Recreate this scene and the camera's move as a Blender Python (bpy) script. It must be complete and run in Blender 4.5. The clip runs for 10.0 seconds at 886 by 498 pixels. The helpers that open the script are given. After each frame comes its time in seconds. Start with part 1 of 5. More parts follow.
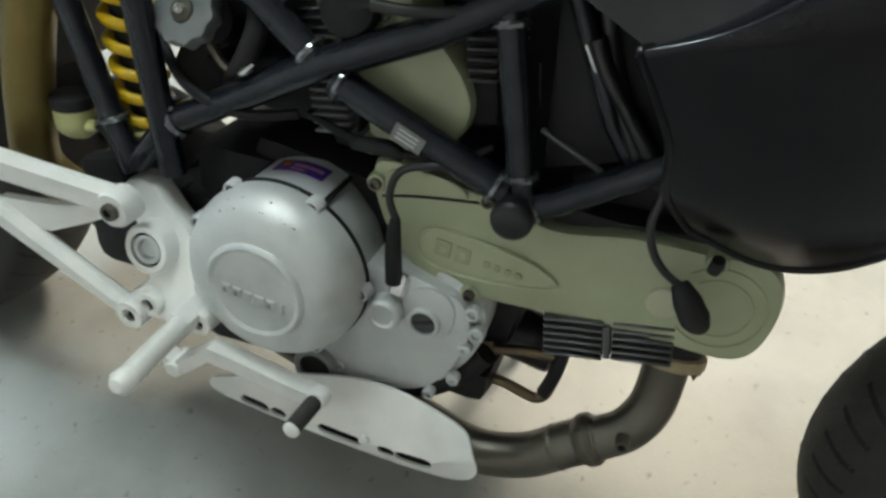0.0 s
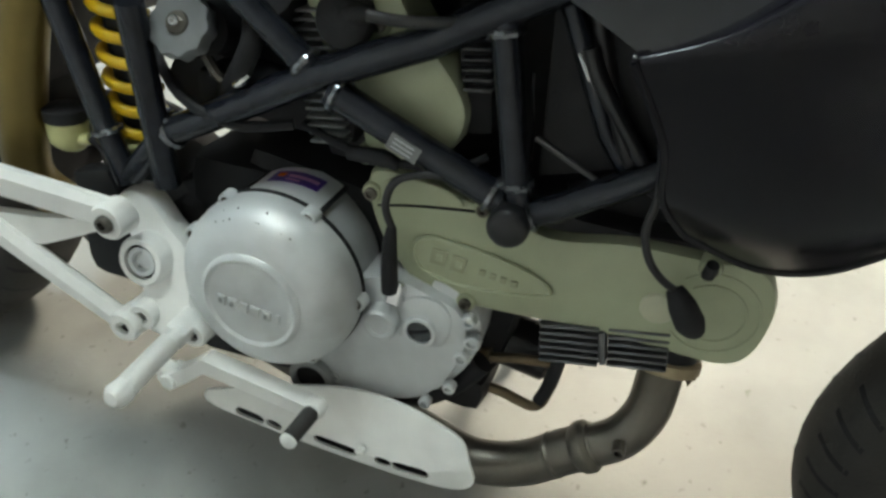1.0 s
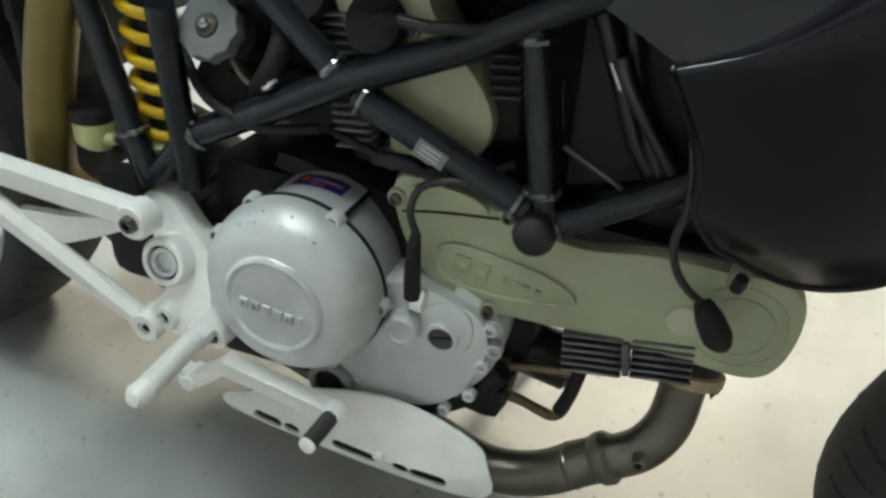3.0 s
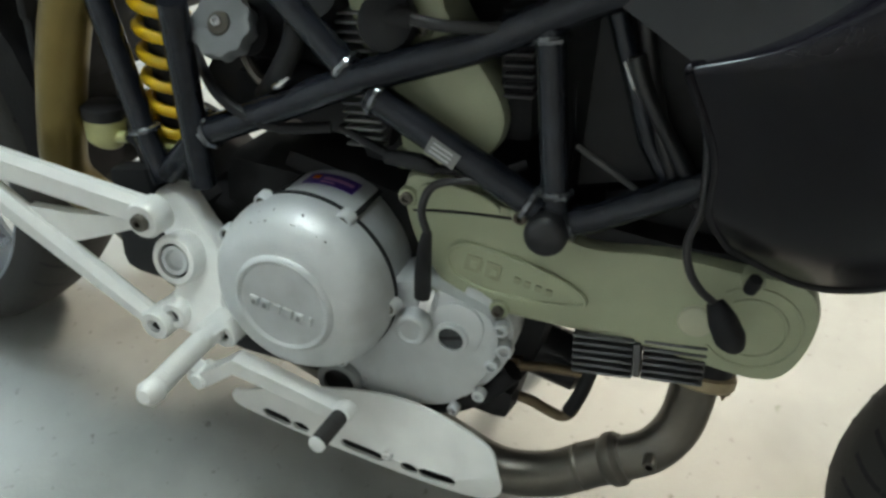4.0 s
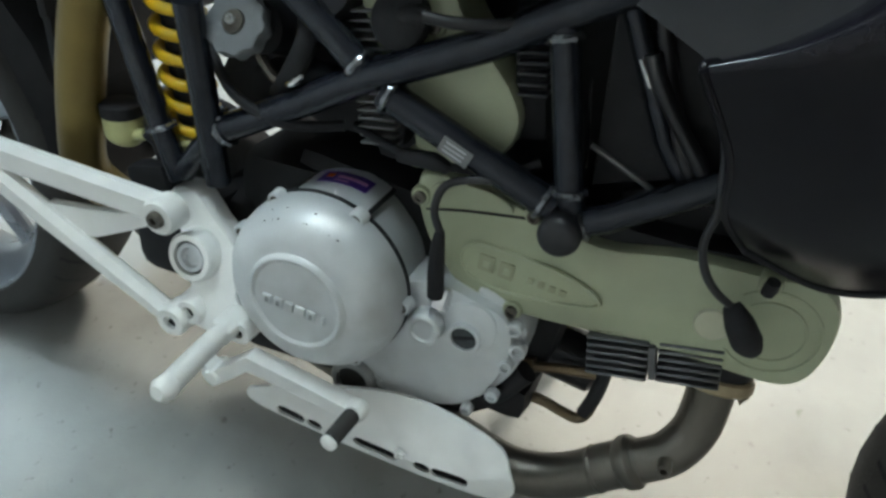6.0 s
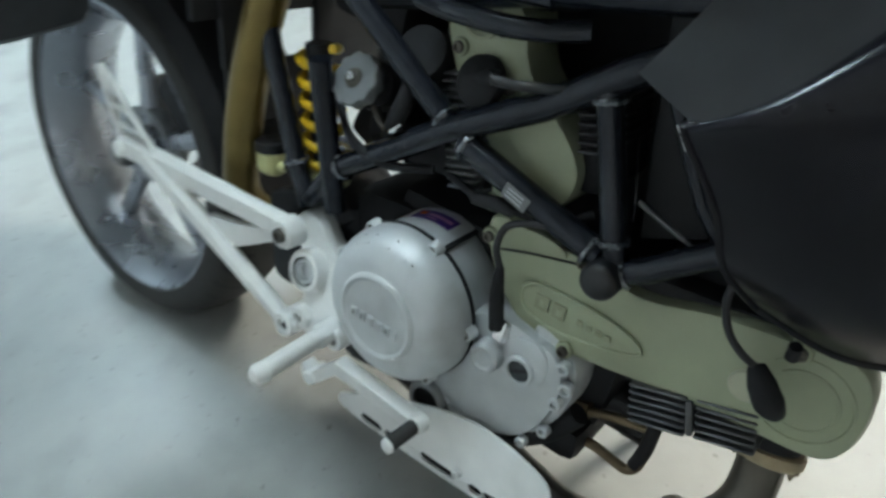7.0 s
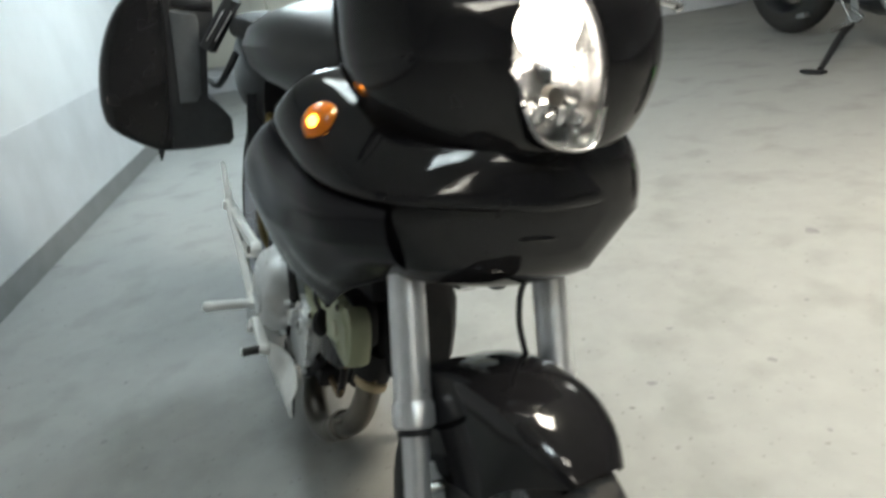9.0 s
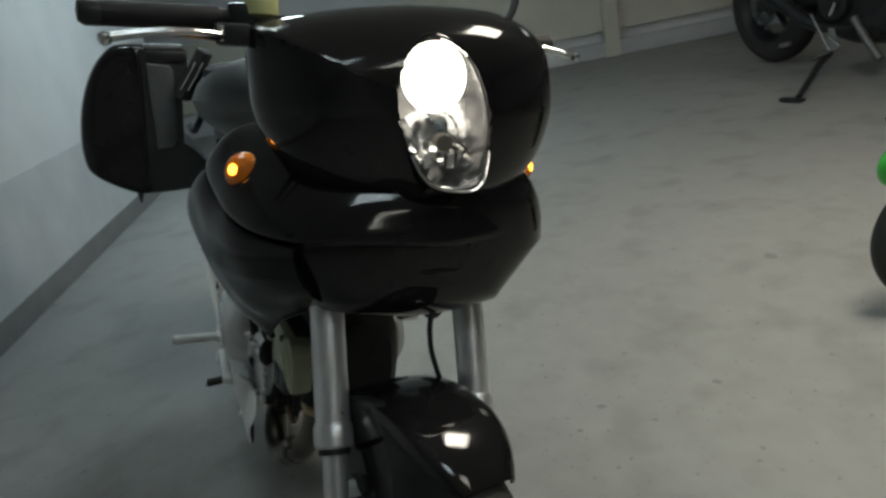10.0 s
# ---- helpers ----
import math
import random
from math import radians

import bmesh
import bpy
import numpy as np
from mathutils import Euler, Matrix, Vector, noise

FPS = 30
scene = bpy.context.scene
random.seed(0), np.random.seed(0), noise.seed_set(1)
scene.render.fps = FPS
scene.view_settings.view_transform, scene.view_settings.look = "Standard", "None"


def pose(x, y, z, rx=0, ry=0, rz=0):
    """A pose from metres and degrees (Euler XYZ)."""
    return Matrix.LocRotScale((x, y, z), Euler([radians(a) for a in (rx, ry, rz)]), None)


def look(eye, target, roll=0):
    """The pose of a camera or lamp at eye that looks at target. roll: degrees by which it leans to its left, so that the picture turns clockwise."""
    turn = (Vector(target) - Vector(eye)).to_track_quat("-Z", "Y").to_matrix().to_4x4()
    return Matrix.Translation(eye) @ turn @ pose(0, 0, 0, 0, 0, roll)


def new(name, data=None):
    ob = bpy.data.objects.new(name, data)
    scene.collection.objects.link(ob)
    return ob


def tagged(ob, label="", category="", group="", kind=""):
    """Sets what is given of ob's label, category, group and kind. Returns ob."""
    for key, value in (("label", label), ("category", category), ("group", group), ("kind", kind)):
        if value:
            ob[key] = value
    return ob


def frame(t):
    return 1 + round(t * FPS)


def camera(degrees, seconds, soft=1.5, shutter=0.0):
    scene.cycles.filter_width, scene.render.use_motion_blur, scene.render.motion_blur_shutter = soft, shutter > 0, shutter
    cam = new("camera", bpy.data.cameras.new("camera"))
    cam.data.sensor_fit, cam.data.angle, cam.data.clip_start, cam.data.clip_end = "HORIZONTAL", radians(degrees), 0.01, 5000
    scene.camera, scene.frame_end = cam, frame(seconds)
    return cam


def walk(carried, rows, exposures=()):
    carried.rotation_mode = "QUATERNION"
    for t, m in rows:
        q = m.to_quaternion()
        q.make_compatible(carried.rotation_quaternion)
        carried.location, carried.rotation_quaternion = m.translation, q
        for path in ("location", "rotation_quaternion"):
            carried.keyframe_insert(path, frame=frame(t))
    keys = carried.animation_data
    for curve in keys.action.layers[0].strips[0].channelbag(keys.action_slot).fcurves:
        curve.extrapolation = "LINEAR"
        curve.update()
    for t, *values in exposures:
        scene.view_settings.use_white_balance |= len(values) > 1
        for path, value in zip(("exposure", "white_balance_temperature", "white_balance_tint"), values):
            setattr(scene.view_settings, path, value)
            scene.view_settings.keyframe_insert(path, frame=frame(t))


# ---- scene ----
cam = camera(63.9, 10.0, soft=2.8, shutter=0.45)
PATH = [
    (0, (0.9788, -0.5600, 0.9838), (0.6938, 0.2111, 0.1097), 0.12),
    (0.5, (0.9757, -0.5660, 0.9799), (0.7091, 0.2230, 0.1160), 0.34),
    (1, (0.9728, -0.5690, 0.9831), (0.7022, 0.2250, 0.1250), 0.57),
    (1.5, (0.9668, -0.5690, 0.9823), (0.6861, 0.2236, 0.1262), 0.89),
    (2, (0.9667, -0.5650, 0.9813), (0.6778, 0.2264, 0.1268), 0.51),
    (2.5, (0.9648, -0.5660, 0.9834), (0.6777, 0.2266, 0.1294), 0.70),
    (3, (0.9588, -0.5690, 0.9827), (0.6693, 0.2229, 0.1288), 0.81),
    (4.5, (0.9536, -0.5700, 0.9789), (0.6484, 0.2141, 0.1233), 0.32),
    (5, (0.9535, -0.5680, 0.9769), (0.6433, 0.2077, 0.1155), 0.01),
    (6.5, (0.9778, -0.5610, 0.9829), (0.5957, 0.2001, 0.1374), -2.51),
    (7, (1.1119, -0.5770, 1.0060), (0.4838, 0.1105, 0.2492), -6.94),
    (7.3, (1.2963, -0.5980, 1.0100), (0.5224, -0.0234, 0.2951), -7.61),
    (7.5, (1.4187, -0.6120, 1.0407), (0.5802, -0.0983, 0.3529), -7.94),
    (7.7, (1.5716, -0.5770, 1.0340), (0.6504, -0.1269, 0.4104), -8.12),
    (8, (1.7816, -0.4840, 1.0529), (0.8169, -0.0983, 0.4525), -8.70),
    (8.3, (1.9739, -0.4460, 1.0565), (0.9845, -0.0873, 0.4800), -8.89),
    (8.6, (2.1249, -0.3870, 1.0519), (1.1242, -0.0617, 0.4750), -8.40),
    (8.8, (2.2007, -0.3330, 1.0696), (1.1827, -0.0085, 0.5233), -9.77),
    (9, (2.2505, -0.2590, 1.0864), (1.2045, 0.0998, 0.6205), -10.30),
    (9.4, (2.3671, -0.1470, 1.0964), (1.2971, 0.1855, 0.6667), -11.61),
    (9.7, (2.4051, -0.1320, 1.0967), (1.3288, 0.1970, 0.6804), -12.89),
    (10, (2.3962, -0.1440, 1.0981), (1.3256, 0.2069, 0.6849), -11.74),
]
EXPOSURES = [(0.0, 1.07, 6900, 9), (2.0, 1.16, 6850, 9), (3.0, 1.15, 6850, 9), (4.5, 1.06, 6650, 9), (5.2, 1.07, 6480, 9), (6.4, 1.07, 6250, 9), (7.2, 0.99, 6120, 8), (8.0, 0.92, 6120, 8), (8.3, 1.02, 6250, 9), (8.7, 1.05, 6400, 9), (9.0, 0.72, 6600, 11), (9.3, 0.08, 6550, 10), (9.6, -0.18, 6500, 10), (10.0, -0.66, 6500, 9)]
walk(cam, [(t, look(eye, target, roll)) for t, eye, target, roll in PATH], EXPOSURES)

# ---- light ----
world = bpy.data.worlds.new("garage_air")
scene.world = world
world.use_nodes = True
world.node_tree.nodes["Background"].inputs[0].default_value = (0.75, 0.85, 0.9, 1)
world.node_tree.nodes["Background"].inputs[1].default_value = 0.02
CEILING = 2.6
COOL, WARM = (0.75, 0.955, 1.04), (1.0, 0.935, 0.79)
LAMPS = [(-2.3, 0.6, 57, COOL), (0.3, 0.03, 7.5, COOL), (3.0, 0.4, 10, COOL), (1.3, 1.8, 80, WARM), (3.6, 1.5, 8, WARM), (5.7, 0.7, 6, WARM), (-1.6, 4.6, 4, WARM)]


def area_lamp(name, x, y, w, h, watts, colour, z=CEILING - 0.1, rz=0):
    lamp = bpy.data.lights.new(name, "AREA")
    lamp.shape, lamp.size, lamp.size_y, lamp.energy, lamp.color = "RECTANGLE", w, h, watts, colour
    ob = new(name, lamp)
    ob.matrix_world = pose(x, y, z, 0, 0, rz)
    return ob


# ---- materials ----
def mat(name, colour, rough=0.5, metal=0.0, vary=0.15, scale=30.0, bump=0.02, fine=400.0, coat=0.0, dirt=None, dirt_scale=6.0, spec=0.5, speck=None, speck_scale=70.0):
    m = bpy.data.materials.new(name)
    m.use_nodes = True
    nt = m.node_tree
    b = nt.nodes["Principled BSDF"]
    tc = nt.nodes.new("ShaderNodeTexCoord")
    n1 = nt.nodes.new("ShaderNodeTexNoise")
    n1.inputs["Scale"].default_value, n1.inputs["Detail"].default_value = scale, 6
    n2 = nt.nodes.new("ShaderNodeTexNoise")
    n2.inputs["Scale"].default_value, n2.inputs["Detail"].default_value = fine, 3
    nt.links.new(tc.outputs["Object"], n1.inputs["Vector"])
    nt.links.new(tc.outputs["Object"], n2.inputs["Vector"])
    ramp = nt.nodes.new("ShaderNodeValToRGB")
    lo, hi = [max(0.0, c * (1 - vary)) for c in colour], [min(1.0, c * (1 + vary)) for c in colour]
    ramp.color_ramp.elements[0].position, ramp.color_ramp.elements[1].position = 0.3, 0.7
    ramp.color_ramp.elements[0].color, ramp.color_ramp.elements[1].color = (*lo, 1), (*hi, 1)
    nt.links.new(n1.outputs["Fac"], ramp.inputs["Fac"])
    out = ramp.outputs["Color"]
    if dirt:
        n3 = nt.nodes.new("ShaderNodeTexNoise")
        n3.inputs["Scale"].default_value, n3.inputs["Detail"].default_value = dirt_scale, 8
        nt.links.new(tc.outputs["Object"], n3.inputs["Vector"])
        r3 = nt.nodes.new("ShaderNodeValToRGB")
        r3.color_ramp.elements[0].position, r3.color_ramp.elements[1].position = 0.52, 0.72
        nt.links.new(n3.outputs["Fac"], r3.inputs["Fac"])
        mx = nt.nodes.new("ShaderNodeMixRGB")
        mx.inputs["Color2"].default_value = (*dirt, 1)
        nt.links.new(r3.outputs["Color"], mx.inputs["Fac"])
        nt.links.new(out, mx.inputs["Color1"])
        out = mx.outputs["Color"]
    if speck:
        n4 = nt.nodes.new("ShaderNodeTexNoise")
        n4.inputs["Scale"].default_value, n4.inputs["Detail"].default_value = speck_scale, 2
        nt.links.new(tc.outputs["Object"], n4.inputs["Vector"])
        r4 = nt.nodes.new("ShaderNodeValToRGB")
        r4.color_ramp.elements[0].position, r4.color_ramp.elements[1].position = 0.66, 0.80
        nt.links.new(n4.outputs["Fac"], r4.inputs["Fac"])
        m4 = nt.nodes.new("ShaderNodeMixRGB")
        m4.inputs["Color2"].default_value = (*speck, 1)
        nt.links.new(r4.outputs["Color"], m4.inputs["Fac"])
        nt.links.new(out, m4.inputs["Color1"])
        out = m4.outputs["Color"]
    nt.links.new(out, b.inputs["Base Color"])
    mr = nt.nodes.new("ShaderNodeMapRange")
    mr.inputs["To Min"].default_value, mr.inputs["To Max"].default_value = max(0.02, rough * 0.8), min(1.0, rough * 1.2)
    nt.links.new(n1.outputs["Fac"], mr.inputs["Value"])
    nt.links.new(mr.outputs["Result"], b.inputs["Roughness"])
    b.inputs["Metallic"].default_value = metal
    b.inputs["Coat Weight"].default_value = coat
    b.inputs["Coat Roughness"].default_value = 0.05
    b.inputs["Specular IOR Level"].default_value = spec
    if bump:
        bp = nt.nodes.new("ShaderNodeBump")
        bp.inputs["Strength"].default_value, bp.inputs["Distance"].default_value = min(1.0, bump * 10), 0.002
        nt.links.new(n2.outputs["Fac"], bp.inputs["Height"])
        nt.links.new(bp.outputs["Normal"], b.inputs["Normal"])
    return m


def glow(name, colour, strength):
    m = bpy.data.materials.new(name)
    m.use_nodes = True
    b = m.node_tree.nodes["Principled BSDF"]
    b.inputs["Base Color"].default_value = (*colour, 1)
    b.inputs["Emission Color"].default_value = (*colour, 1)
    b.inputs["Emission Strength"].default_value = strength
    return m


def glass(name, colour=(1, 1, 1), rough=0.02):
    m = bpy.data.materials.new(name)
    m.use_nodes = True
    b = m.node_tree.nodes["Principled BSDF"]
    b.inputs["Base Color"].default_value = (*colour, 1)
    b.inputs["Transmission Weight"].default_value = 1.0
    b.inputs["Roughness"].default_value = rough
    b.inputs["IOR"].default_value = 1.3
    return m


M_CONCRETE = mat("floor_concrete", (0.285, 0.285, 0.275), 0.5, vary=0.07, scale=11, bump=0.014, fine=140, dirt=(0.215, 0.215, 0.205), dirt_scale=4.2, speck=(0.13, 0.125, 0.115), speck_scale=48.0)
M_WALL = mat("wall_paint", (0.66, 0.67, 0.685), 0.7, vary=0.06, scale=3, bump=0.03, fine=120)
M_WALL_LOW = mat("lower_wall_paint", (0.54, 0.55, 0.57), 0.6, vary=0.08, scale=4, bump=0.03, fine=120)
M_SKIRT = mat("skirting_paint", (0.2, 0.2, 0.2), 0.6, vary=0.12, scale=8, bump=0.03)
M_CREAM = mat("cream_panel", (0.66, 0.64, 0.56), 0.5, vary=0.05, scale=4)
M_CEIL = mat("ceiling_paint", (0.72, 0.72, 0.7), 0.8, vary=0.06, scale=3)
M_BLACK = mat("gloss_black_paint", (0.0105, 0.010, 0.011), 0.09, vary=0.2, scale=20, bump=0.0, spec=0.42)
M_SATIN = mat("satin_black_plastic", (0.014, 0.014, 0.016), 0.36, vary=0.2, scale=30, bump=0.01)
M_MATTE = mat("matte_black_plastic", (0.016, 0.016, 0.018), 0.6, vary=0.25, scale=40, bump=0.03, spec=0.28)
M_FRAME = mat("dark_grey_frame_paint", (0.017, 0.0195, 0.027), 0.2, 0.25, vary=0.2, scale=40, bump=0.012)
M_WELD = mat("weld_metal", (0.22, 0.23, 0.25), 0.12, 0.8, vary=0.3, scale=80, bump=0.0)
M_ALU = mat("cast_aluminium_paint", (0.65, 0.67, 0.68), 0.34, 0.3, vary=0.06, scale=25, bump=0.03, fine=600, dirt=(0.50, 0.51, 0.51), dirt_scale=12)
M_SILVER = mat("silver_wheel_paint", (0.36, 0.38, 0.42), 0.28, 0.75, vary=0.08, scale=15, bump=0.01)
M_WHITE = mat("white_silver_bracket", (0.84, 0.84, 0.82), 0.36, 0.08, vary=0.05, scale=25, bump=0.02, fine=500)
M_OLIVE = mat("olive_engine_paint", (0.395, 0.425, 0.285), 0.42, 0.05, vary=0.06, scale=20, bump=0.02, dirt=(0.35, 0.37, 0.25), dirt_scale=9)
M_RUBBER = mat("tyre_rubber", (0.03, 0.028, 0.026), 0.7, vary=0.25, scale=25, bump=0.05)
M_STEEL = mat("steel_exhaust", (0.15, 0.137, 0.118), 0.38, 0.85, vary=0.3, scale=14, bump=0.01, dirt=(0.1, 0.085, 0.065), dirt_scale=7)
M_GOLD = mat("gold_pipe", (0.2, 0.145, 0.045), 0.35, 0.6, vary=0.15, scale=15)
M_YELLOW = mat("yellow_spring", (0.75, 0.48, 0.01), 0.35, vary=0.1, scale=40)
M_CHROME = mat("bright_metal", (0.7, 0.7, 0.7), 0.15, 1.0, vary=0.05, scale=60, bump=0.0)
M_REFLECT = mat("dull_reflector_metal", (0.24, 0.24, 0.24), 0.2, 1.0, vary=0.3, scale=45, bump=0.05, fine=90)
M_FORK = mat("fork_metal", (0.6, 0.61, 0.63), 0.3, 0.75, vary=0.06, scale=30)
M_FLUID = mat("fluid_reservoir", (0.62, 0.62, 0.3), 0.3, vary=0.08, scale=60)
M_PURPLE = mat("purple_sticker", (0.05, 0.012, 0.22), 0.4, vary=0.1, scale=60)
M_PINK = mat("pink_print", (0.55, 0.28, 0.5), 0.4, vary=0.05, scale=60)
M_ORANGE = mat("amber_lens", (0.85, 0.22, 0.01), 0.15, vary=0.08, scale=60)
M_GREEN = mat("green_bike_paint", (0.05, 0.5, 0.06), 0.2, vary=0.08, scale=20, coat=0.5)
M_PANEL = mat("gloss_panel_plastic", (0.0072, 0.0063, 0.0098), 0.2, vary=0.12, scale=30, bump=0.003, fine=900, spec=0.3)
M_ALU_DARK = mat("shaded_cast_metal", (0.3, 0.31, 0.31), 0.45, 0.6, vary=0.1, scale=25, bump=0.02)
# darker copy of the olive, for the raised marks and the inset ring
M_OLIVE_DARK = mat("darker_olive_paint", (0.33, 0.34, 0.225), 0.45, 0.1, vary=0.06, scale=20, bump=0.02)
M_FIN = mat("dull_fin_metal", (0.15, 0.152, 0.155), 0.4, 0.6, vary=0.2, scale=40)
M_SIGHT = mat("dark_sight_glass", (0.06, 0.066, 0.07), 0.25, vary=0.2, scale=60, bump=0.0)
M_TAN = mat("tan_flange_metal", (0.4, 0.32, 0.2), 0.45, 0.3, vary=0.2, scale=40)
M_SHELL = mat("grained_case_plastic", (0.03, 0.031, 0.033), 0.45, vary=0.15, scale=40, bump=0.03)
M_PALE = mat("pale_olive_plug", (0.5, 0.5, 0.37), 0.4, vary=0.06, scale=40)
M_BRONZE = mat("tarnished_brass", (0.16, 0.12, 0.075), 0.42, 0.7, vary=0.3, scale=40)
M_CASE = mat("grey_case_plastic", (0.10, 0.105, 0.11), 0.4, vary=0.1, scale=40)
M_KNOB = mat("grey_plastic", (0.17, 0.178, 0.185), 0.42, vary=0.1, scale=40)
M_GLASS = glass("clear_lens")
M_AMBER_ON = glow("lit_amber_bulb", (1.0, 0.3, 0.02), 18)
# glow of the headlight bulb and of the glare drawn around it
M_HEAD_ON = glow("lit_headlight_bulb_and_glare", (1.0, 0.93, 0.8), 11)
M_TUBE = glow("fluorescent_tube", (0.92, 0.98, 1.0), 14)


# ---- mesh helpers ----
def obj(name, bm, material, parent=None, label="", smooth=True):
    bmesh.ops.recalc_face_normals(bm, faces=bm.faces)
    me = bpy.data.meshes.new(name)
    bm.to_mesh(me)
    bm.free()
    me.materials.append(material)
    if smooth:
        me.polygons.foreach_set("use_smooth", [True] * len(me.polygons))
        me.set_sharp_from_angle(angle=radians(38))
    ob = new(name, me)
    if parent:
        ob.parent = parent
    if label:
        tagged(ob, label=label)
    return ob


def part(name, bm, material, parent, label=""):
    return obj(name, bm, material, parent, label)


def thing(name, m, label, category, group=""):
    ob = new(name)
    ob.empty_display_size = 0.1
    ob.matrix_world = m
    return tagged(ob, label, category, group)


def spline(pts, n=6, closed=False):
    pts = [Vector(p) for p in pts]
    k, out = len(pts), []
    for i in range(k if closed else k - 1):
        if closed:
            a, b, c, d = pts[(i - 1) % k], pts[i], pts[(i + 1) % k], pts[(i + 2) % k]
        else:
            a, b, c, d = pts[max(i - 1, 0)], pts[i], pts[i + 1], pts[min(i + 2, k - 1)]
        for j in range(n):
            t = j / n
            out.append(0.5 * ((2 * b) + (c - a) * t + (2 * a - 5 * b + 4 * c - d) * t * t + (3 * b - a - 3 * c + d) * t ** 3))
    if not closed:
        out.append(pts[-1].copy())
    return out


def tube(pts, r, seg=14, n=6, bm=None, straight=False):
    """A round bar along the points; r: one radius or one for each point."""
    bm = bm or bmesh.new()
    rad = list(r) if hasattr(r, "__len__") else [r] * len(pts)
    if straight:
        path, rr = [Vector(p) for p in pts], rad
    else:
        path = spline(pts, n)
        rr = [rad[min(int(i / n), len(rad) - 1)] * (1 - (i / n) % 1) + rad[min(int(i / n) + 1, len(rad) - 1)] * ((i / n) % 1) for i in range(len(path))]
    rings, up = [], None
    for i, p in enumerate(path):
        d = (path[min(i + 1, len(path) - 1)] - path[max(i - 1, 0)]).normalized()
        if up is None:
            up = d.orthogonal().normalized()
        up = (up - d * up.dot(d)).normalized()
        side = d.cross(up)
        rings.append([bm.verts.new(p + rr[i] * (math.cos(2 * math.pi * k / seg) * up + math.sin(2 * math.pi * k / seg) * side)) for k in range(seg)])
    for a, b in zip(rings, rings[1:]):
        for k in range(seg):
            bm.faces.new((a[k], a[(k + 1) % seg], b[(k + 1) % seg], b[k]))
    bm.faces.new(rings[0][::-1])
    bm.faces.new(rings[-1])
    return bm


def lathe(profile, m=None, seg=40, bm=None, closed=False):
    """Turns (radius, height) pairs round the local z axis, placed by m."""
    bm = bm or bmesh.new()
    m = m or Matrix()
    rings = []
    for r, h in profile:
        if r < 1e-6:
            rings.append([bm.verts.new(m @ Vector((0, 0, h)))])
        else:
            rings.append([bm.verts.new(m @ Vector((r * math.cos(2 * math.pi * k / seg), r * math.sin(2 * math.pi * k / seg), h))) for k in range(seg)])
    pairs = list(zip(rings, rings[1:])) + ([(rings[-1], rings[0])] if closed else [])
    for a, b in pairs:
        for k in range(seg):
            q = [a[k % len(a)], a[(k + 1) % len(a)], b[(k + 1) % len(b)], b[k % len(b)]]
            q = list(dict.fromkeys(q))
            if len(q) > 2:
                bm.faces.new(q)
    return bm


def out_y(x, y, z, tilt=(0, 0, 0)):
    """A pose whose local z points to the bike's right-hand side."""
    return pose(x, y, z, 90 + tilt[0], tilt[1], tilt[2])


def plate(outline, y0, y1, bevel=0.0, curve=0, m=None, bm=None):
    """An (x, z) outline made solid between y0 and y1, with bevelled rims."""
    bm = bm or bmesh.new()
    m = m or Matrix()
    pts = [(p.x, p.z) for p in spline([(x, 0, z) for x, z in outline], curve, True)] if curve else outline
    lo, hi = min(y0, y1), max(y0, y1)
    tmp = bmesh.new()
    vs = [tmp.verts.new((x, lo, z)) for x, z in pts]
    f = tmp.faces.new(vs)
    ext = bmesh.ops.extrude_face_region(tmp, geom=[f])
    bmesh.ops.translate(tmp, vec=(0, hi - lo, 0), verts=[v for v in ext["geom"] if isinstance(v, bmesh.types.BMVert)])
    bmesh.ops.recalc_face_normals(tmp, faces=tmp.faces)
    if bevel:
        rim = [e for e in tmp.edges if abs(e.verts[0].co.y - e.verts[1].co.y) < 1e-6]
        bmesh.ops.bevel(tmp, geom=rim, offset=bevel, segments=2, affect="EDGES", profile=0.6, clamp_overlap=True)
    me = bpy.data.meshes.new("tmp")
    tmp.to_mesh(me)
    tmp.free()
    me.transform(m)
    bm.from_mesh(me)
    bpy.data.meshes.remove(me)
    return bm


def box(c, s, rot=(0, 0, 0), bevel=0.004, bm=None, seg=2):
    bm = bm or bmesh.new()
    tmp = bmesh.new()
    bmesh.ops.create_cube(tmp, size=1)
    bmesh.ops.scale(tmp, vec=s, verts=tmp.verts)
    if bevel:
        bmesh.ops.bevel(tmp, geom=tmp.edges[:], offset=min(bevel, min(s) * 0.45), segments=seg, affect="EDGES", profile=0.6)
    bmesh.ops.transform(tmp, matrix=pose(*c, *rot), verts=tmp.verts)
    me = bpy.data.meshes.new("tmp")
    tmp.to_mesh(me)
    tmp.free()
    bm.from_mesh(me)
    bpy.data.meshes.remove(me)
    return bm


def loft(sections, closed=True, caps=True, bm=None, n=0):
    """Skins loops of points, one section after the other; n: smooth steps between sections."""
    bm = bm or bmesh.new()
    if n:
        cols = [spline([s[k] for s in sections], n) for k in range(len(sections[0]))]
        sections = [[c[i] for c in cols] for i in range(len(cols[0]))]
    rows = [[bm.verts.new(Vector(p)) for p in s] for s in sections]
    w = len(rows[0])
    for a, b in zip(rows, rows[1:]):
        for k in range(w if closed else w - 1):
            bm.faces.new((a[k], a[(k + 1) % w], b[(k + 1) % w], b[k]))
    if caps and closed:
        bm.faces.new(rows[0][::-1])
        bm.faces.new(rows[-1])
    return bm


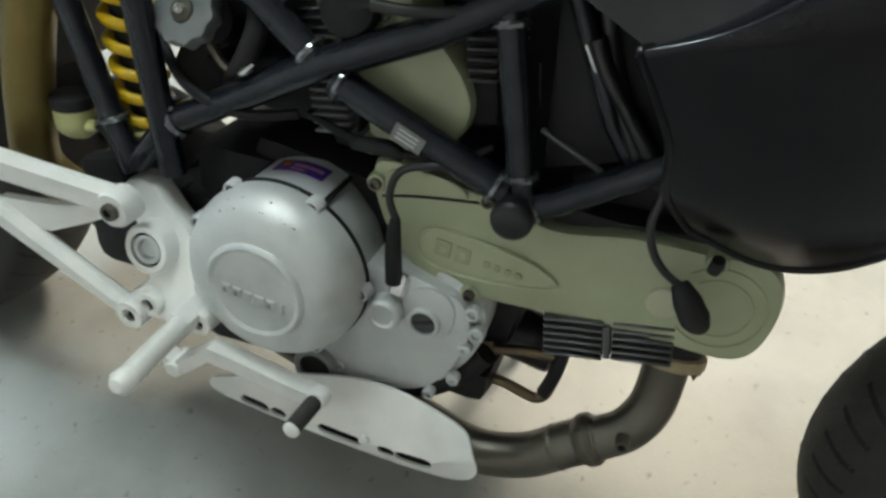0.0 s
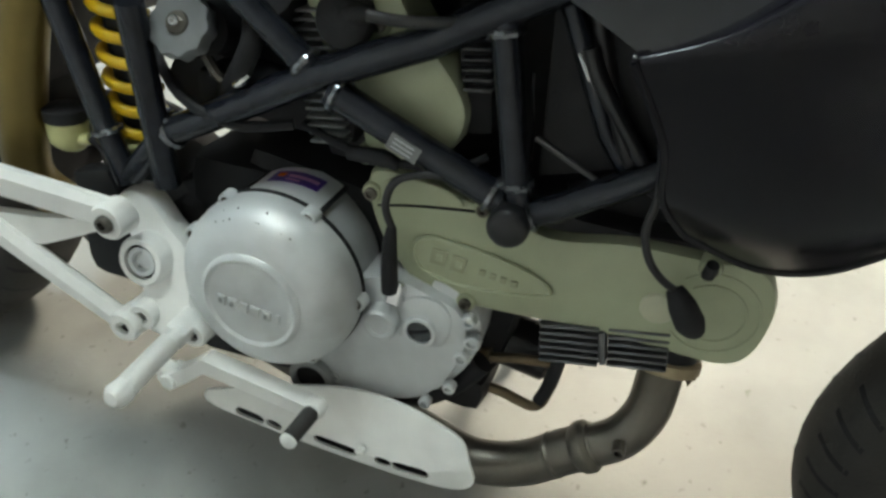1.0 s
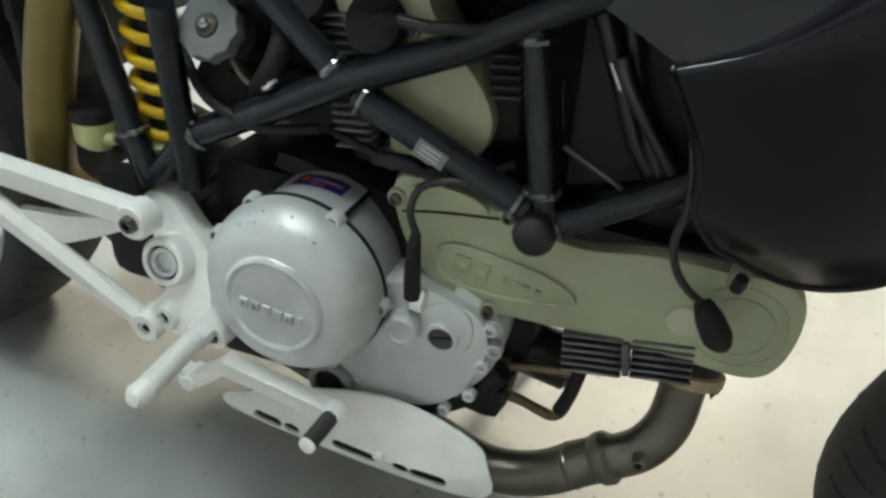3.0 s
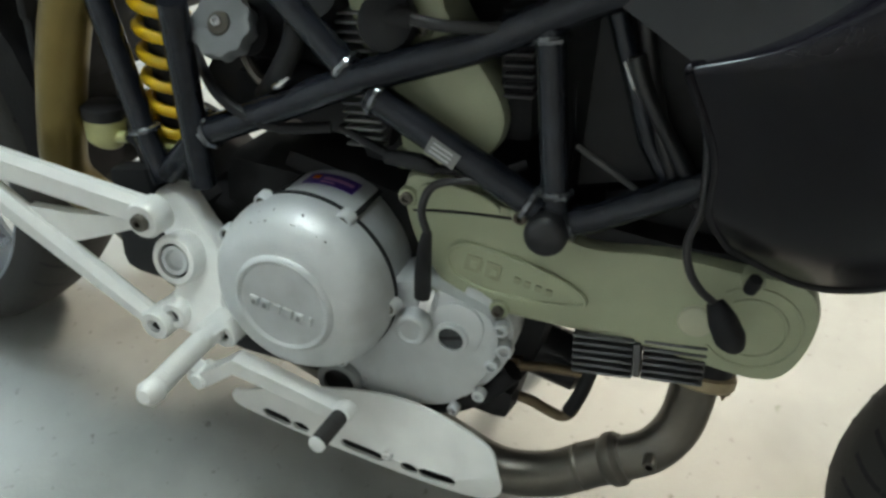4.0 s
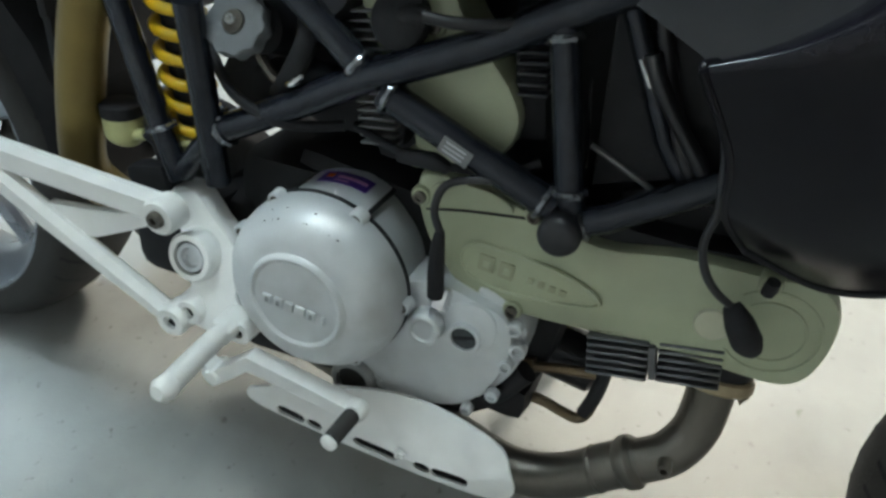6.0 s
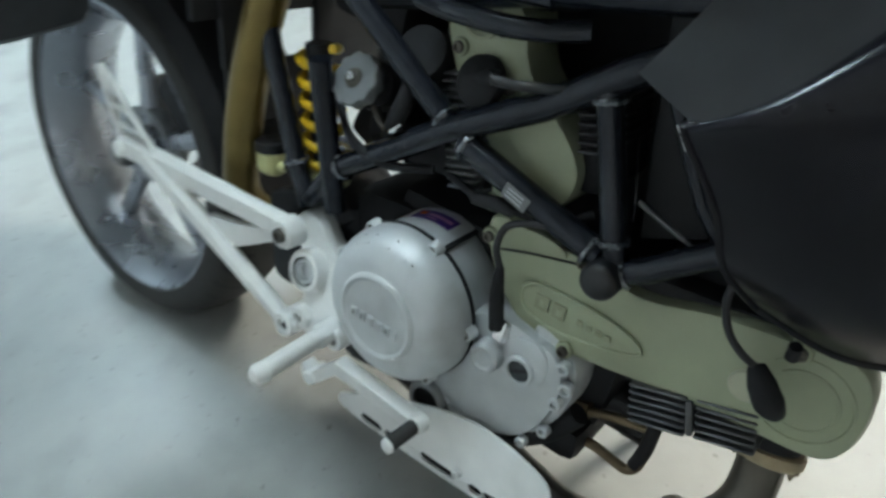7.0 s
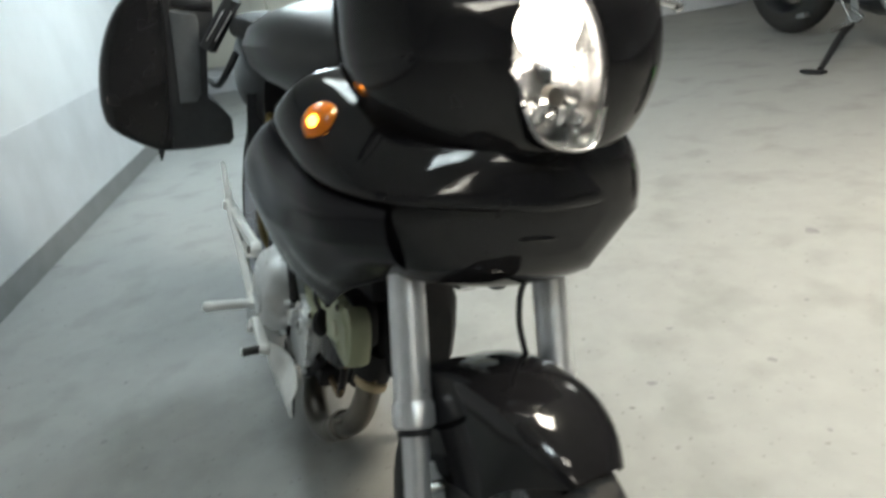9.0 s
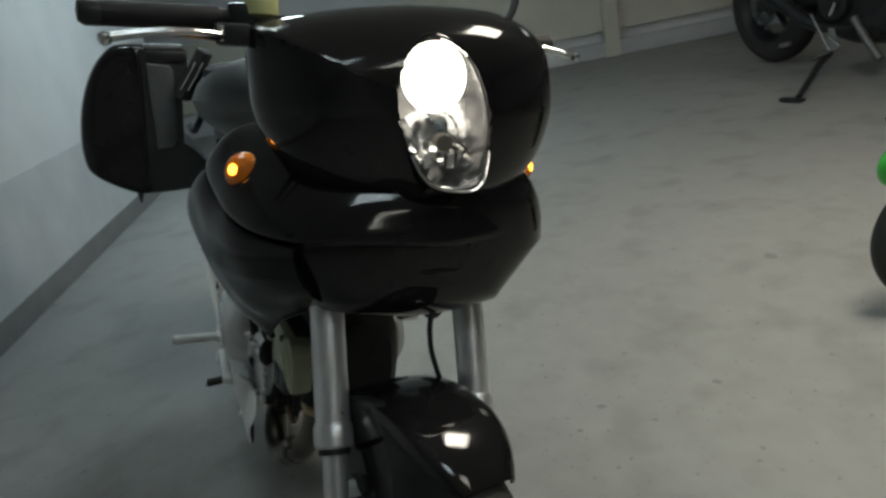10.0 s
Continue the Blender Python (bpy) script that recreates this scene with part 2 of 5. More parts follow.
def thicken(bm, d):
    """Gives an open skin the thickness d, inwards."""
    bmesh.ops.recalc_face_normals(bm, faces=bm.faces)
    bmesh.ops.solidify(bm, geom=bm.faces[:], thickness=d)
    return bm


def bolt(x, y, z, r=0.006, h=0.006, parent=None, material=None, name="bolt", tilt=(0, 0, 0)):
    """A socket-head screw that points to the right-hand side."""
    bm = lathe([(r * 0.5, h * 0.35), (r * 0.55, h), (r * 0.85, h), (r, h * 0.8), (r, -0.004)], out_y(x, y, z, tilt), 14)
    lathe([(0, h * 0.35), (r * 0.5, h * 0.35)], out_y(x, y, z, tilt), 14, bm)
    return part(name, bm, material or M_STEEL, parent)


# ---- the garage ----
def quad_sheet(pts, thick, material, name, up=(0, 0, 1)):
    bm = bmesh.new()
    a = [bm.verts.new(Vector(p)) for p in pts]
    b = [bm.verts.new(Vector(p) - Vector(up) * thick) for p in pts]
    bm.faces.new(a)
    bm.faces.new(b[::-1])
    for i in range(4):
        bm.faces.new((a[i], b[i], b[(i + 1) % 4], a[(i + 1) % 4]))
    return tagged(obj(name, bm, material, smooth=False), kind="structure")


quad_sheet([(-16, -16, 0), (16, -16, 0), (16, 16, 0), (-16, 16, 0)], 0.2, M_CONCRETE, "floor")
tagged(quad_sheet([(-16, -16, CEILING + 0.2), (16, -16, CEILING + 0.2), (16, 16, CEILING + 0.2), (-16, 16, CEILING + 0.2)], 0.2, M_CEIL, "ceiling"))
# the grey wall beside the rear wheel runs along WALL_DIR from WALL_P
WALL_A = math.degrees(math.atan(-0.266))
WALL_M = pose(0, -1.343, 0, 0, 0, WALL_A)


def wall_part(name, x0, x1, y0, y1, z0, z1, material, m, bevel=0.0):
    return tagged(obj(name, box(((x0 + x1) / 2, (y0 + y1) / 2, (z0 + z1) / 2), (x1 - x0, y1 - y0, z1 - z0), bevel=bevel), material, smooth=False), kind="structure"), m


def put(pair):
    pair[0].matrix_world = pair[1]
    return pair[0]


put(wall_part("wall_south", -4.6, 9.0, -0.2, 0.0, 0.0, CEILING, M_WALL, WALL_M))
put(wall_part("dado", -4.6, 9.0, 0.0, 0.004, 0.116, 0.63, M_WALL_LOW, WALL_M))
put(wall_part("baseboard", -4.6, 9.0, 0.0, 0.012, 0.0, 0.116, M_SKIRT, WALL_M, 0.003))
# the far wall with pilasters and a low rail
FAR_M = pose(-4.45, 4.5, 0, 0, 0, 68)
put(wall_part("wall_west", -8.0, 7.0, 0.12, 0.3, 0.0, CEILING, M_WALL, FAR_M))
put(wall_part("wall_plinth", -8.0, 7.0, 0.0, 0.12, 0.0, 0.16, M_WALL_LOW, FAR_M, 0.004))
put(wall_part("wall_panel", -8.0, 7.0, 0.05, 0.12, 0.27, 1.0, M_CREAM, FAR_M, 0.006))
for k in range(-2, 4):
    put(wall_part("pilaster_%d" % (k + 3), k * 1.9 - 0.08, k * 1.9 + 0.08, -0.06, 0.05, 0.0, CEILING, M_CREAM, FAR_M, 0.008))
put(wall_part("wall_east", -9, 9, -0.2, 0.0, 0.0, CEILING, M_WALL, pose(8.0, 2.0, 0, 0, 0, 76)))
put(wall_part("wall_north", -9, 9, 0.0, 0.2, 0.0, CEILING, M_WALL, pose(2.0, 9.0, 0, 0, 0, WALL_A)))

# floor spots
for k, (x, y, r) in enumerate(((0.617, 1.612, 0.035), (1.003, 0.651, 0.018), (-1.365, -0.94, 0.03), (0.355, -0.675, 0.014), (0.321, 1.438, 0.013), (1.096, 0.947, 0.016), (0.823, 0.851, 0.012), (0.404, 0.651, 0.014), (0.554, -0.569, 0.012), (1.357, 0.84, 0.010), (1.131, 0.722, 0.010), (0.936, 1.237, 0.012), (-0.2, 1.9, 0.016), (0.05, -0.62, 0.012), (0.9, 2.6, 0.02))):
    bm = bmesh.new()
    rng = random.Random(k)
    bm.faces.new([bm.verts.new((r * rng.uniform(0.5, 1.0) * math.cos(2 * math.pi * j / 11), r * rng.uniform(0.35, 0.7) * math.sin(2 * math.pi * j / 11), 0)) for j in range(11)])
    tagged(obj("floor_stain", bm, M_SKIRT, smooth=False), "small dark oily spot on the concrete floor", "stain", "floor stains").matrix_world = pose(x, y, 0.004, 0, 0, k * 40)


# ---- ceiling lamps ----
def ceiling_light(x, y, rz, watts, colour, side=0.62):
    m = pose(x, y, CEILING, 0, 0, rz)
    t = thing("ceiling_light", m, "square white louvred fluorescent ceiling light, switched on", "ceiling light", "ceiling lights")
    part("housing", box((0, 0, -0.02), (side + 0.06, side + 0.06, 0.04), bevel=0.008), M_CREAM, t)
    for q in (-1, 1):
        part("rim_bar", box((0, q * (side / 2 + 0.015), -0.07), (side + 0.06, 0.03, 0.06), bevel=0.004), M_CREAM, t)
        part("rim_bar", box((q * (side / 2 + 0.015), 0, -0.07), (0.03, side, 0.06), bevel=0.004), M_CREAM, t)
    for k in range(4):
        part("fluorescent_tube", tube([(-side / 2 + 0.01, (k - 1.5) * side / 4, -0.062), (side / 2 - 0.01, (k - 1.5) * side / 4, -0.062)], 0.013, 12, straight=True), M_TUBE, t)
    for k in range(1, 6):
        part("louvre_blade", box((0, -side / 2 + k * side / 6, -0.098), (side, 0.012, 0.022), bevel=0.002), M_CREAM, t)
    area_lamp("tube_light", x, y, side - 0.02, side - 0.02, watts, colour, CEILING - 0.082, rz)


for lx, ly, watts, tint in LAMPS:
    ceiling_light(lx, ly, WALL_A, watts, tint)

# ---- the motorcycle ----
BIKE = pose(0.013, -0.121, 0, -14.5, 0, 0)
bike = thing("motorcycle", BIKE, "black touring motorcycle with olive engine covers, leaning on its side stand", "motorcycle")
YM = 0.065                    # the middle of the front end
TURN = 12.0                   # the bars are turned to the left


def beam(a, b, h, w, bevel=0.004, bm=None, h2=None):
    """A flat bar from a to b: h high, w wide, h2 high at its end."""
    a, b = Vector(a), Vector(b)
    d = (b - a).normalized()
    side = d.cross(Vector((0, 0, 1))).normalized()
    up = side.cross(d)
    secs = []
    for p, hh in ((a, h), (b, h2 or h)):
        u, v, c = hh / 2, w / 2, min(bevel, hh / 3, w / 3)
        secs.append([p + side * x + up * z for x, z in ((-v + c, -u), (v - c, -u), (v, -u + c), (v, u - c), (v - c, u), (-v + c, u), (-v, u - c), (-v, -u + c))])
    return loft(secs, bm=bm)


def wheel(name, c, radius, width, rim_r, parent, yaw=0.0, spokes=5, tread=True, metal=None):
    metal = metal or M_SILVER
    m = pose(*c, 0, 0, yaw) @ pose(0, 0, 0, 90)
    hub = part(name, lathe([(0.028, -0.06), (0.045, -0.05), (0.045, 0.05), (0.028, 0.06)], m, 28, closed=True), metal, parent)
    w, d = width / 2, radius - rim_r
    prof = []
    for k in range(17):
        a = math.pi * (k / 16 - 0.5)
        prof.append((rim_r - 0.004 + d * (max(0.0, math.cos(a)) ** 0.62) * 1.0, w * math.sin(a) * (1.0 - 0.10 * (1 - math.cos(a)))))
    prof += [(rim_r - 0.012, w * 0.8), (rim_r - 0.012, -w * 0.8)]
    tyre = part("tyre", lathe(prof, m, 72, closed=True), M_RUBBER, hub)
    if tread:
        bm = bmesh.new()
        for k in range(44):
            for s in (-1, 1):
                b = math.radians(k * 360 / 44 + (4 if s > 0 else 0))
                seg = []
                for j in range(5):
                    a = s * math.radians(14 + j * 12)
                    r = rim_r - 0.004 + d * math.cos(a) ** 0.62 + 0.0006
                    an = b + j * 0.02
                    seg.append(m @ Vector((r * math.cos(an), r * math.sin(an), w * math.sin(a) * (1.0 - 0.10 * (1 - math.cos(a))))))
                side = (m.to_3x3() @ Vector((-math.sin(b), math.cos(b), 0))) * 0.0034
                for p, q in zip(seg, seg[1:]):
                    bm.faces.new([bm.verts.new(v) for v in (p - side, p + side, q + side, q - side)])
        tagged(part("tread_groove", bm, M_MATTE, tyre), kind="stuff")
    lip = w * 0.86
    part("rim", lathe([(rim_r + 0.002, -lip), (rim_r + 0.004, -lip + 0.006), (rim_r - 0.018, -lip + 0.014), (rim_r - 0.035, -lip * 0.45), (rim_r - 0.045, 0), (rim_r - 0.035, lip * 0.45),
                       (rim_r - 0.018, lip - 0.014), (rim_r + 0.004, lip - 0.006), (rim_r + 0.002, lip), (rim_r - 0.012, lip), (rim_r - 0.048, lip * 0.4), (rim_r - 0.056, 0),
                       (rim_r - 0.048, -lip * 0.4), (rim_r - 0.012, -lip)], m, 72, closed=True), metal, hub)
    for k in range(spokes):
        a = 2 * math.pi * k / spokes + 0.3
        secs = []
        for r, wd, th in ((0.035, 0.022, 0.02), (0.09, 0.02, 0.018), (rim_r - 0.07, 0.017, 0.014), (rim_r - 0.045, 0.026, 0.014)):
            loop = []
            for q in range(8):
                an = 2 * math.pi * q / 8
                u, v = wd * math.cos(an), th * math.sin(an)
                loop.append(m @ Vector((r * math.cos(a) - u * math.sin(a), r * math.sin(a) + u * math.cos(a), v)))
            secs.append(loop)
        part("spoke", loft(secs), metal, hub)
    return hub


rear = wheel("rear_wheel", (-0.165, 0.034, 0.347), 0.352, 0.19, 0.289, bike)
front = wheel("front_wheel", (1.482, YM, 0.273), 0.273, 0.115, 0.196, bike, TURN)
part("brake_disc", lathe([(0.075, -0.003), (0.135, -0.003), (0.135, 0.003), (0.075, 0.003)], pose(1.482, YM, 0.273, 0, 0, TURN) @ pose(0, -0.062, 0, 90), 48, closed=True), M_FIN, front)
part("brake_disc", lathe([(0.075, -0.003), (0.135, -0.003), (0.135, 0.003), (0.075, 0.003)], pose(1.482, YM, 0.273, 0, 0, TURN) @ pose(0, 0.062, 0, 90), 48, closed=True), M_FIN, front)
part("brake_disc", lathe([(0.06, -0.003), (0.13, -0.003), (0.13, 0.003), (0.06, 0.003)], out_y(-0.165, 0.095, 0.347), 48, closed=True), M_STEEL, rear)
rc = part("rear_caliper", box((-0.075, 0.055, 0.45), (0.11, 0.05, 0.07), (0, 40, 0), 0.012), M_MATTE, rear, "black rear brake caliper")
part("caliper_hose", tube([(-0.04, 0.05, 0.48), (0.02, 0.05, 0.53), (0.09, 0.06, 0.52), (0.18, 0.05, 0.48)], 0.006, 8), M_MATTE, rc)
part("hub_flange", lathe([(0.05, 0.0), (0.078, 0.004), (0.082, -0.02), (0.06, -0.05), (0.05, -0.05)], out_y(-0.165, 0.02, 0.347), 36, closed=True), M_ALU_DARK, rear)
part("axle_nut", lathe([(0, 0.02), (0.024, 0.02), (0.03, 0.012), (0.03, -0.02), (0, -0.02)], out_y(-0.165, -0.03, 0.347), 6), M_FIN, rear)

# fork
fork_axis = Vector((-0.096, 0.010, 0.2)).normalized()
for s in (-1, 1):
    col = Vector((1.395, YM + s * 0.128, 0.466)) + Vector((-0.02, 0, 0)) * s * math.sin(radians(TURN)) * 6 * 0.5
    low, top = col - fork_axis * 0.20, col + fork_axis * 0.55
    leg = part("fork_leg", tube([col, top], 0.0275, 26, straight=True), M_FORK, bike, "silver upside-down fork tube")
    part("slider", tube([low, col + fork_axis * 0.01], 0.0195, 20, straight=True), M_FORK, leg)
    part("collar", tube([col - fork_axis * 0.004, col, col + fork_axis * 0.028, col + fork_axis * 0.036], [0.028, 0.0315, 0.0315, 0.0275], 26, straight=True), M_FORK, leg)
    part("dust_seal", tube([col - fork_axis * 0.014, col - fork_axis * 0.003], 0.025, 22, straight=True), M_MATTE, leg)
    part("axle_clamp", box(low, (0.055, 0.042, 0.085), (0, -25, 0), 0.012), M_FORK, leg)
    cal = part("brake_caliper", box(low + Vector((-0.075, -s * 0.03, 0.06)), (0.055, 0.05, 0.11), (0, -28, 0), 0.014), M_ALU_DARK, leg, "dull metal brake caliper")
    for q in (-0.025, 0.025):
        part("caliper_bolt", lathe([(0, 0.028), (0.011, 0.028), (0.011, -0.02), (0, -0.02)], out_y(low.x - 0.075 + q * 0.4, low.y - s * 0.03, low.z + 0.06 + q), 14), M_CHROME, cal)
part("axle", tube([(1.482, YM - 0.14, 0.273), (1.482, YM + 0.14, 0.273)], 0.012, 18, straight=True), M_STEEL, front)
part("brake_hose", tube([(1.38, 0.16, 0.74), (1.40, 0.10, 0.675), (1.402, 0.094, 0.62), (1.405, 0.11, 0.56), (1.42, 0.15, 0.45), (1.43, 0.16, 0.36)], 0.0045, 8), M_MATTE, bike, "black front brake hose")

# front mudguard
secs = []
MG = pose(1.482, YM, 0.273, 0, 0, TURN)
for k in range(25):
    a = math.radians(142 - k * 3.6)
    row = []
    tip = max(0.0, (k - 17) / 7)
    half = 0.080 - 0.030 * tip ** 2 - 0.014 * max(0.0, (5 - k) / 5) ** 2
    low = 0.125 + 0.14 * tip ** 1.1 + 0.10 * max(0.0, (8 - k) / 8) ** 1.5
    crown = 0.296 - 0.016 * tip ** 2
    for j in range(-10, 11):
        f = abs(j) / 10
        if f <= 0.5:
            q = f / 0.5 * math.pi / 2
            y, rr = half * math.sin(q) ** 0.65, crown - 0.026 * (1 - math.cos(q) ** 0.65)
        else:
            e = (f - 0.5) / 0.5
            y, rr = half, crown - 0.026 - e * (crown - 0.026 - low)
        row.append(MG @ Vector((rr * math.cos(a), math.copysign(y, j), rr * math.sin(a))))
    secs.append(row)
part("front_mudguard", thicken(loft(secs, closed=False, caps=False), 0.004), M_BLACK, bike, "glossy black front mudguard")


# frame
def frame_tube(pts, r=0.0165, name="frame_tube"):
    return part(name, tube(pts, r, 18, straight=True), M_FRAME, bike, "dark grey painted steel frame tube")


def weld(x, y, z, r, d, parent):
    """A bead of weld scales round a tube that runs along d."""
    d = Vector(d).normalized()
    u = d.orthogonal().normalized()
    v = d.cross(u)
    return part("weld_bead", tube([Vector((x, y, z)) + r * (math.cos(t * math.pi / 10) * u + math.sin(t * math.pi / 10) * v) for t in range(21)], [0.0032 + 0.0012 * (t % 2) for t in range(21)], 6, straight=True), M_WELD, parent)


for s in (-1, 1):
    y = (lambda v: v) if s < 0 else (lambda v: 2 * 0.03 - v)
    upper = frame_tube([(0.462, y(-0.083), 0.508), (0.573, y(-0.083), 0.567), (0.648, y(-0.083), 0.610), (0.766, y(-0.083), 0.664), (0.851, y(-0.083), 0.715), (0.98, y(-0.07), 0.78)], 0.0160, "frame_upper_tube")
    t1 = frame_tube([(0.495, y(-0.083), 0.737), (0.581, y(-0.083), 0.669), (0.648, y(-0.083), 0.616)], 0.0145)
    t2 = frame_tube([(0.668, y(-0.083), 0.600), (0.848, y(-0.083), 0.526)], 0.0158)
    t3 = frame_tube([(0.826, y(-0.083), 0.705), (0.864, y(-0.083), 0.528)], 0.0134)
    t4 = frame_tube([(0.864, y(-0.083), 0.512), (0.900, y(-0.083), 0.530), (0.969, y(-0.080), 0.576), (1.09, y(-0.05), 0.65)], 0.0137)
    t5 = frame_tube([(0.4680, y(-0.108), 0.656), (0.466, y(-0.083), 0.45)], 0.0147)
    t6 = frame_tube([(0.337, y(-0.083), 0.72), (0.355, y(-0.083), 0.631), (0.393, y(-0.083), 0.498), (0.412, y(-0.083), 0.44)], 0.0142)
    frame_tube([(0.463, y(-0.083), 0.505), (0.418, y(-0.083), 0.45)], 0.0135)
    frame_tube([(0.60, y(-0.075), 0.745), (0.75, y(-0.075), 0.77), (0.98, y(-0.075), 0.79)], 0.0165)
    weld(0.641, y(-0.083), 0.6215, 0.0152, (0.067, 0, -0.053), t1)
    weld(0.676, y(-0.083), 0.597, 0.0166, (0.180, 0, -0.074), t2)
    weld(0.838, y(-0.083), 0.530, 0.0166, (0.180, 0, -0.074), t2)
    weld(0.860, y(-0.083), 0.547, 0.0142, (0.038, 0, -0.177), t3)
    weld(0.879, y(-0.083), 0.5195, 0.0146, (0.036, 0, 0.018), t4)
    weld(0.831, y(-0.083), 0.684, 0.0141, (0.038, 0, -0.177), t3)
    weld(0.468, y(-0.083), 0.532, 0.0155, (0, 0, 1), t5)
    weld(0.482, y(-0.083), 0.518, 0.0168, (0.111, 0, 0.059), upper)
    weld(0.393, y(-0.083), 0.500, 0.0150, (0.038, 0, -0.133), t6)
part("frame_lug", lathe([(0, 0.034), (0.013, 0.034), (0.019, 0.030), (0.0205, 0.026), (0.0205, -0.03), (0, -0.03)], out_y(0.862, -0.082, 0.512), 28), M_SATIN, bike, "round black plug at the frame joint")
st = part("frame_sticker", plate([(0.733, 0.563), (0.763, 0.551), (0.770, 0.566), (0.740, 0.579)], -0.1005, -0.0985, 0.0), M_SKIRT, bike, "worn printed sticker with faded lines")
for k in range(3):
    part("print_line", plate([(0.7385 + k * 0.002, 0.5645 + k * 0.0042), (0.7585 + k * 0.002, 0.5565 + k * 0.0042), (0.759 + k * 0.002, 0.558 + k * 0.0042), (0.739 + k * 0.002, 0.566 + k * 0.0042)], -0.1012, -0.1006), M_WALL_LOW, st)

RIGHT = Vector((0.941, -0.68, 0.835))


def set_in(parts, k):
    """Scales built parts about a point out on the right-hand side, so that they sit further in."""
    m = Matrix.Translation(RIGHT) @ Matrix.Scale(k, 4) @ Matrix.Translation(-RIGHT)
    for top in parts:
        for ob in (top, *top.children_recursive):
            ob.data.transform(m)


# engine block and dark inner parts
part("engine_block", box((0.70, 0.065, 0.375), (0.36, 0.20, 0.20), (0, 8, 0), 0.03), M_MATTE, bike)
part("gearbox_case", box((0.53, 0.055, 0.385), (0.14, 0.2, 0.18), (0, 0, 0), 0.03), M_MATTE, bike)
part("sump", box((0.74, 0.02, 0.262), (0.24, 0.18, 0.05), (0, 4, 0), 0.02), M_MATTE, bike)
part("lower_gearbox", box((0.575, 0.01, 0.285), (0.23, 0.18, 0.15), (0, -3, 0), 0.03), M_MATTE, bike)
part("swingarm_pivot", box((0.425, 0.015, 0.335), (0.15, 0.15, 0.17), (0, 8, 0), 0.035), M_MATTE, bike)
part("gearbox_rib", tube([(0.49, -0.082, 0.30), (0.56, -0.085, 0.275), (0.64, -0.085, 0.262)], 0.006, 8), M_MATTE, bike)
part("drain_hose", tube([(0.50, -0.085, 0.33), (0.535, -0.092, 0.29), (0.58, -0.09, 0.262), (0.63, -0.08, 0.235)], 0.0055, 8), M_SATIN, bike)
part("sump_edge", tube([(0.69, -0.065, 0.232), (0.77, -0.073, 0.236), (0.818, -0.065, 0.262), (0.85, -0.06, 0.305)], 0.014, 10), M_MATTE, bike)
part("airbox", box((0.60, 0.03, 0.80), (0.36, 0.17, 0.15), (0, -8, 0), 0.03), M_MATTE, bike)
part("battery_box", box((0.47, 0.05, 0.76), (0.13, 0.14, 0.16), (0, 12, 0), 0.02), M_MATTE, bike)
part("inner_mudguard", loft([[(-0.165 + (0.388 + dz) * math.cos(radians(g)), 0.034 + yy * 0.10, 0.347 + (0.388 + dz) * math.sin(radians(g))) for yy, dz in ((-1, -0.03), (-0.8, 0.0), (0, 0.012), (0.8, 0.0), (1, -0.03), (0.8, -0.008), (0, 0.004), (-0.8, -0.008))] for g in (2, 16, 30, 44, 58, 72, 86, 100, 114)]), M_MATTE, bike, "black rear inner mudguard")
bulk = part("rear_bulkhead", box((0.250, 0.015, 0.555), (0.012, 0.20, 0.09), (0, 0, 0), 0.004), M_MATTE, bike, "black bulkhead ahead of the rear wheel")
part("bulkhead_side", box((0.250, -0.046, 0.655), (0.012, 0.085, 0.12), (0, 0, 0), 0.004), M_MATTE, bulk)
part("bulkhead_side", box((0.250, 0.155, 0.640), (0.012, 0.145, 0.16), (0, 0, 0), 0.004), M_MATTE, bulk)
part("bulkhead_top", box((0.245, 0.03, 0.735), (0.012, 0.32, 0.14), (0, 0, 0), 0.004), M_MATTE, bulk)
part("shock_linkage", box((0.455, 0.04, 0.545), (0.085, 0.06, 0.09), (0, 30, 0), 0.014), M_MATTE, bike)
part("subframe_block", box((0.53, 0.05, 0.60), (0.10, 0.06, 0.12), (0, -20, 0), 0.02), M_MATTE, bike)
part("linkage_arm", tube([(0.43, 0.02, 0.57), (0.47, 0.03, 0.60), (0.52, 0.03, 0.585)], [0.016, 0.02, 0.016], 12), M_MATTE, bike)
tail = part("tail_unit", loft([[(x, 0.03 + hw * math.copysign(abs(math.cos(t)) ** 0.5, math.cos(t)), z + hz * math.copysign(abs(math.sin(t)) ** 0.5, math.sin(t))) for t in [2 * math.pi * k / 20 for k in range(20)]] for x, hw, z, hz in ((-0.62, 0.06, 0.90, 0.03), (-0.5, 0.10, 0.86, 0.07), (-0.2, 0.135, 0.83, 0.09), (0.1, 0.14, 0.80, 0.09), (0.34, 0.13, 0.80, 0.08))], n=3), M_SATIN, bike, "black tail unit")
part("engine_mount", box((0.525, 0.045, 0.578), (0.19, 0.03, 0.145), (0, 0, 0), 0.01), M_MATTE, bike)
part("throttle_body", lathe([(0, 0.05), (0.03, 0.05), (0.034, 0.02), (0.028, -0.03), (0.03, -0.06), (0, -0.06)], pose(0.585, -0.03, 0.66, 60, 20, 0), 24), M_MATTE, bike)
part("crank_hose", tube([(0.53, -0.05, 0.56), (0.57, -0.085, 0.60), (0.585, -0.08, 0.64), (0.56, -0.04, 0.68)], 0.011, 12), M_MATTE, bike)
hz = part("hose_clip", tube([(0.567, -0.09, 0.588), (0.575, -0.096, 0.592), (0.583, -0.09, 0.60)], 0.004, 8), M_CHROME, bike)
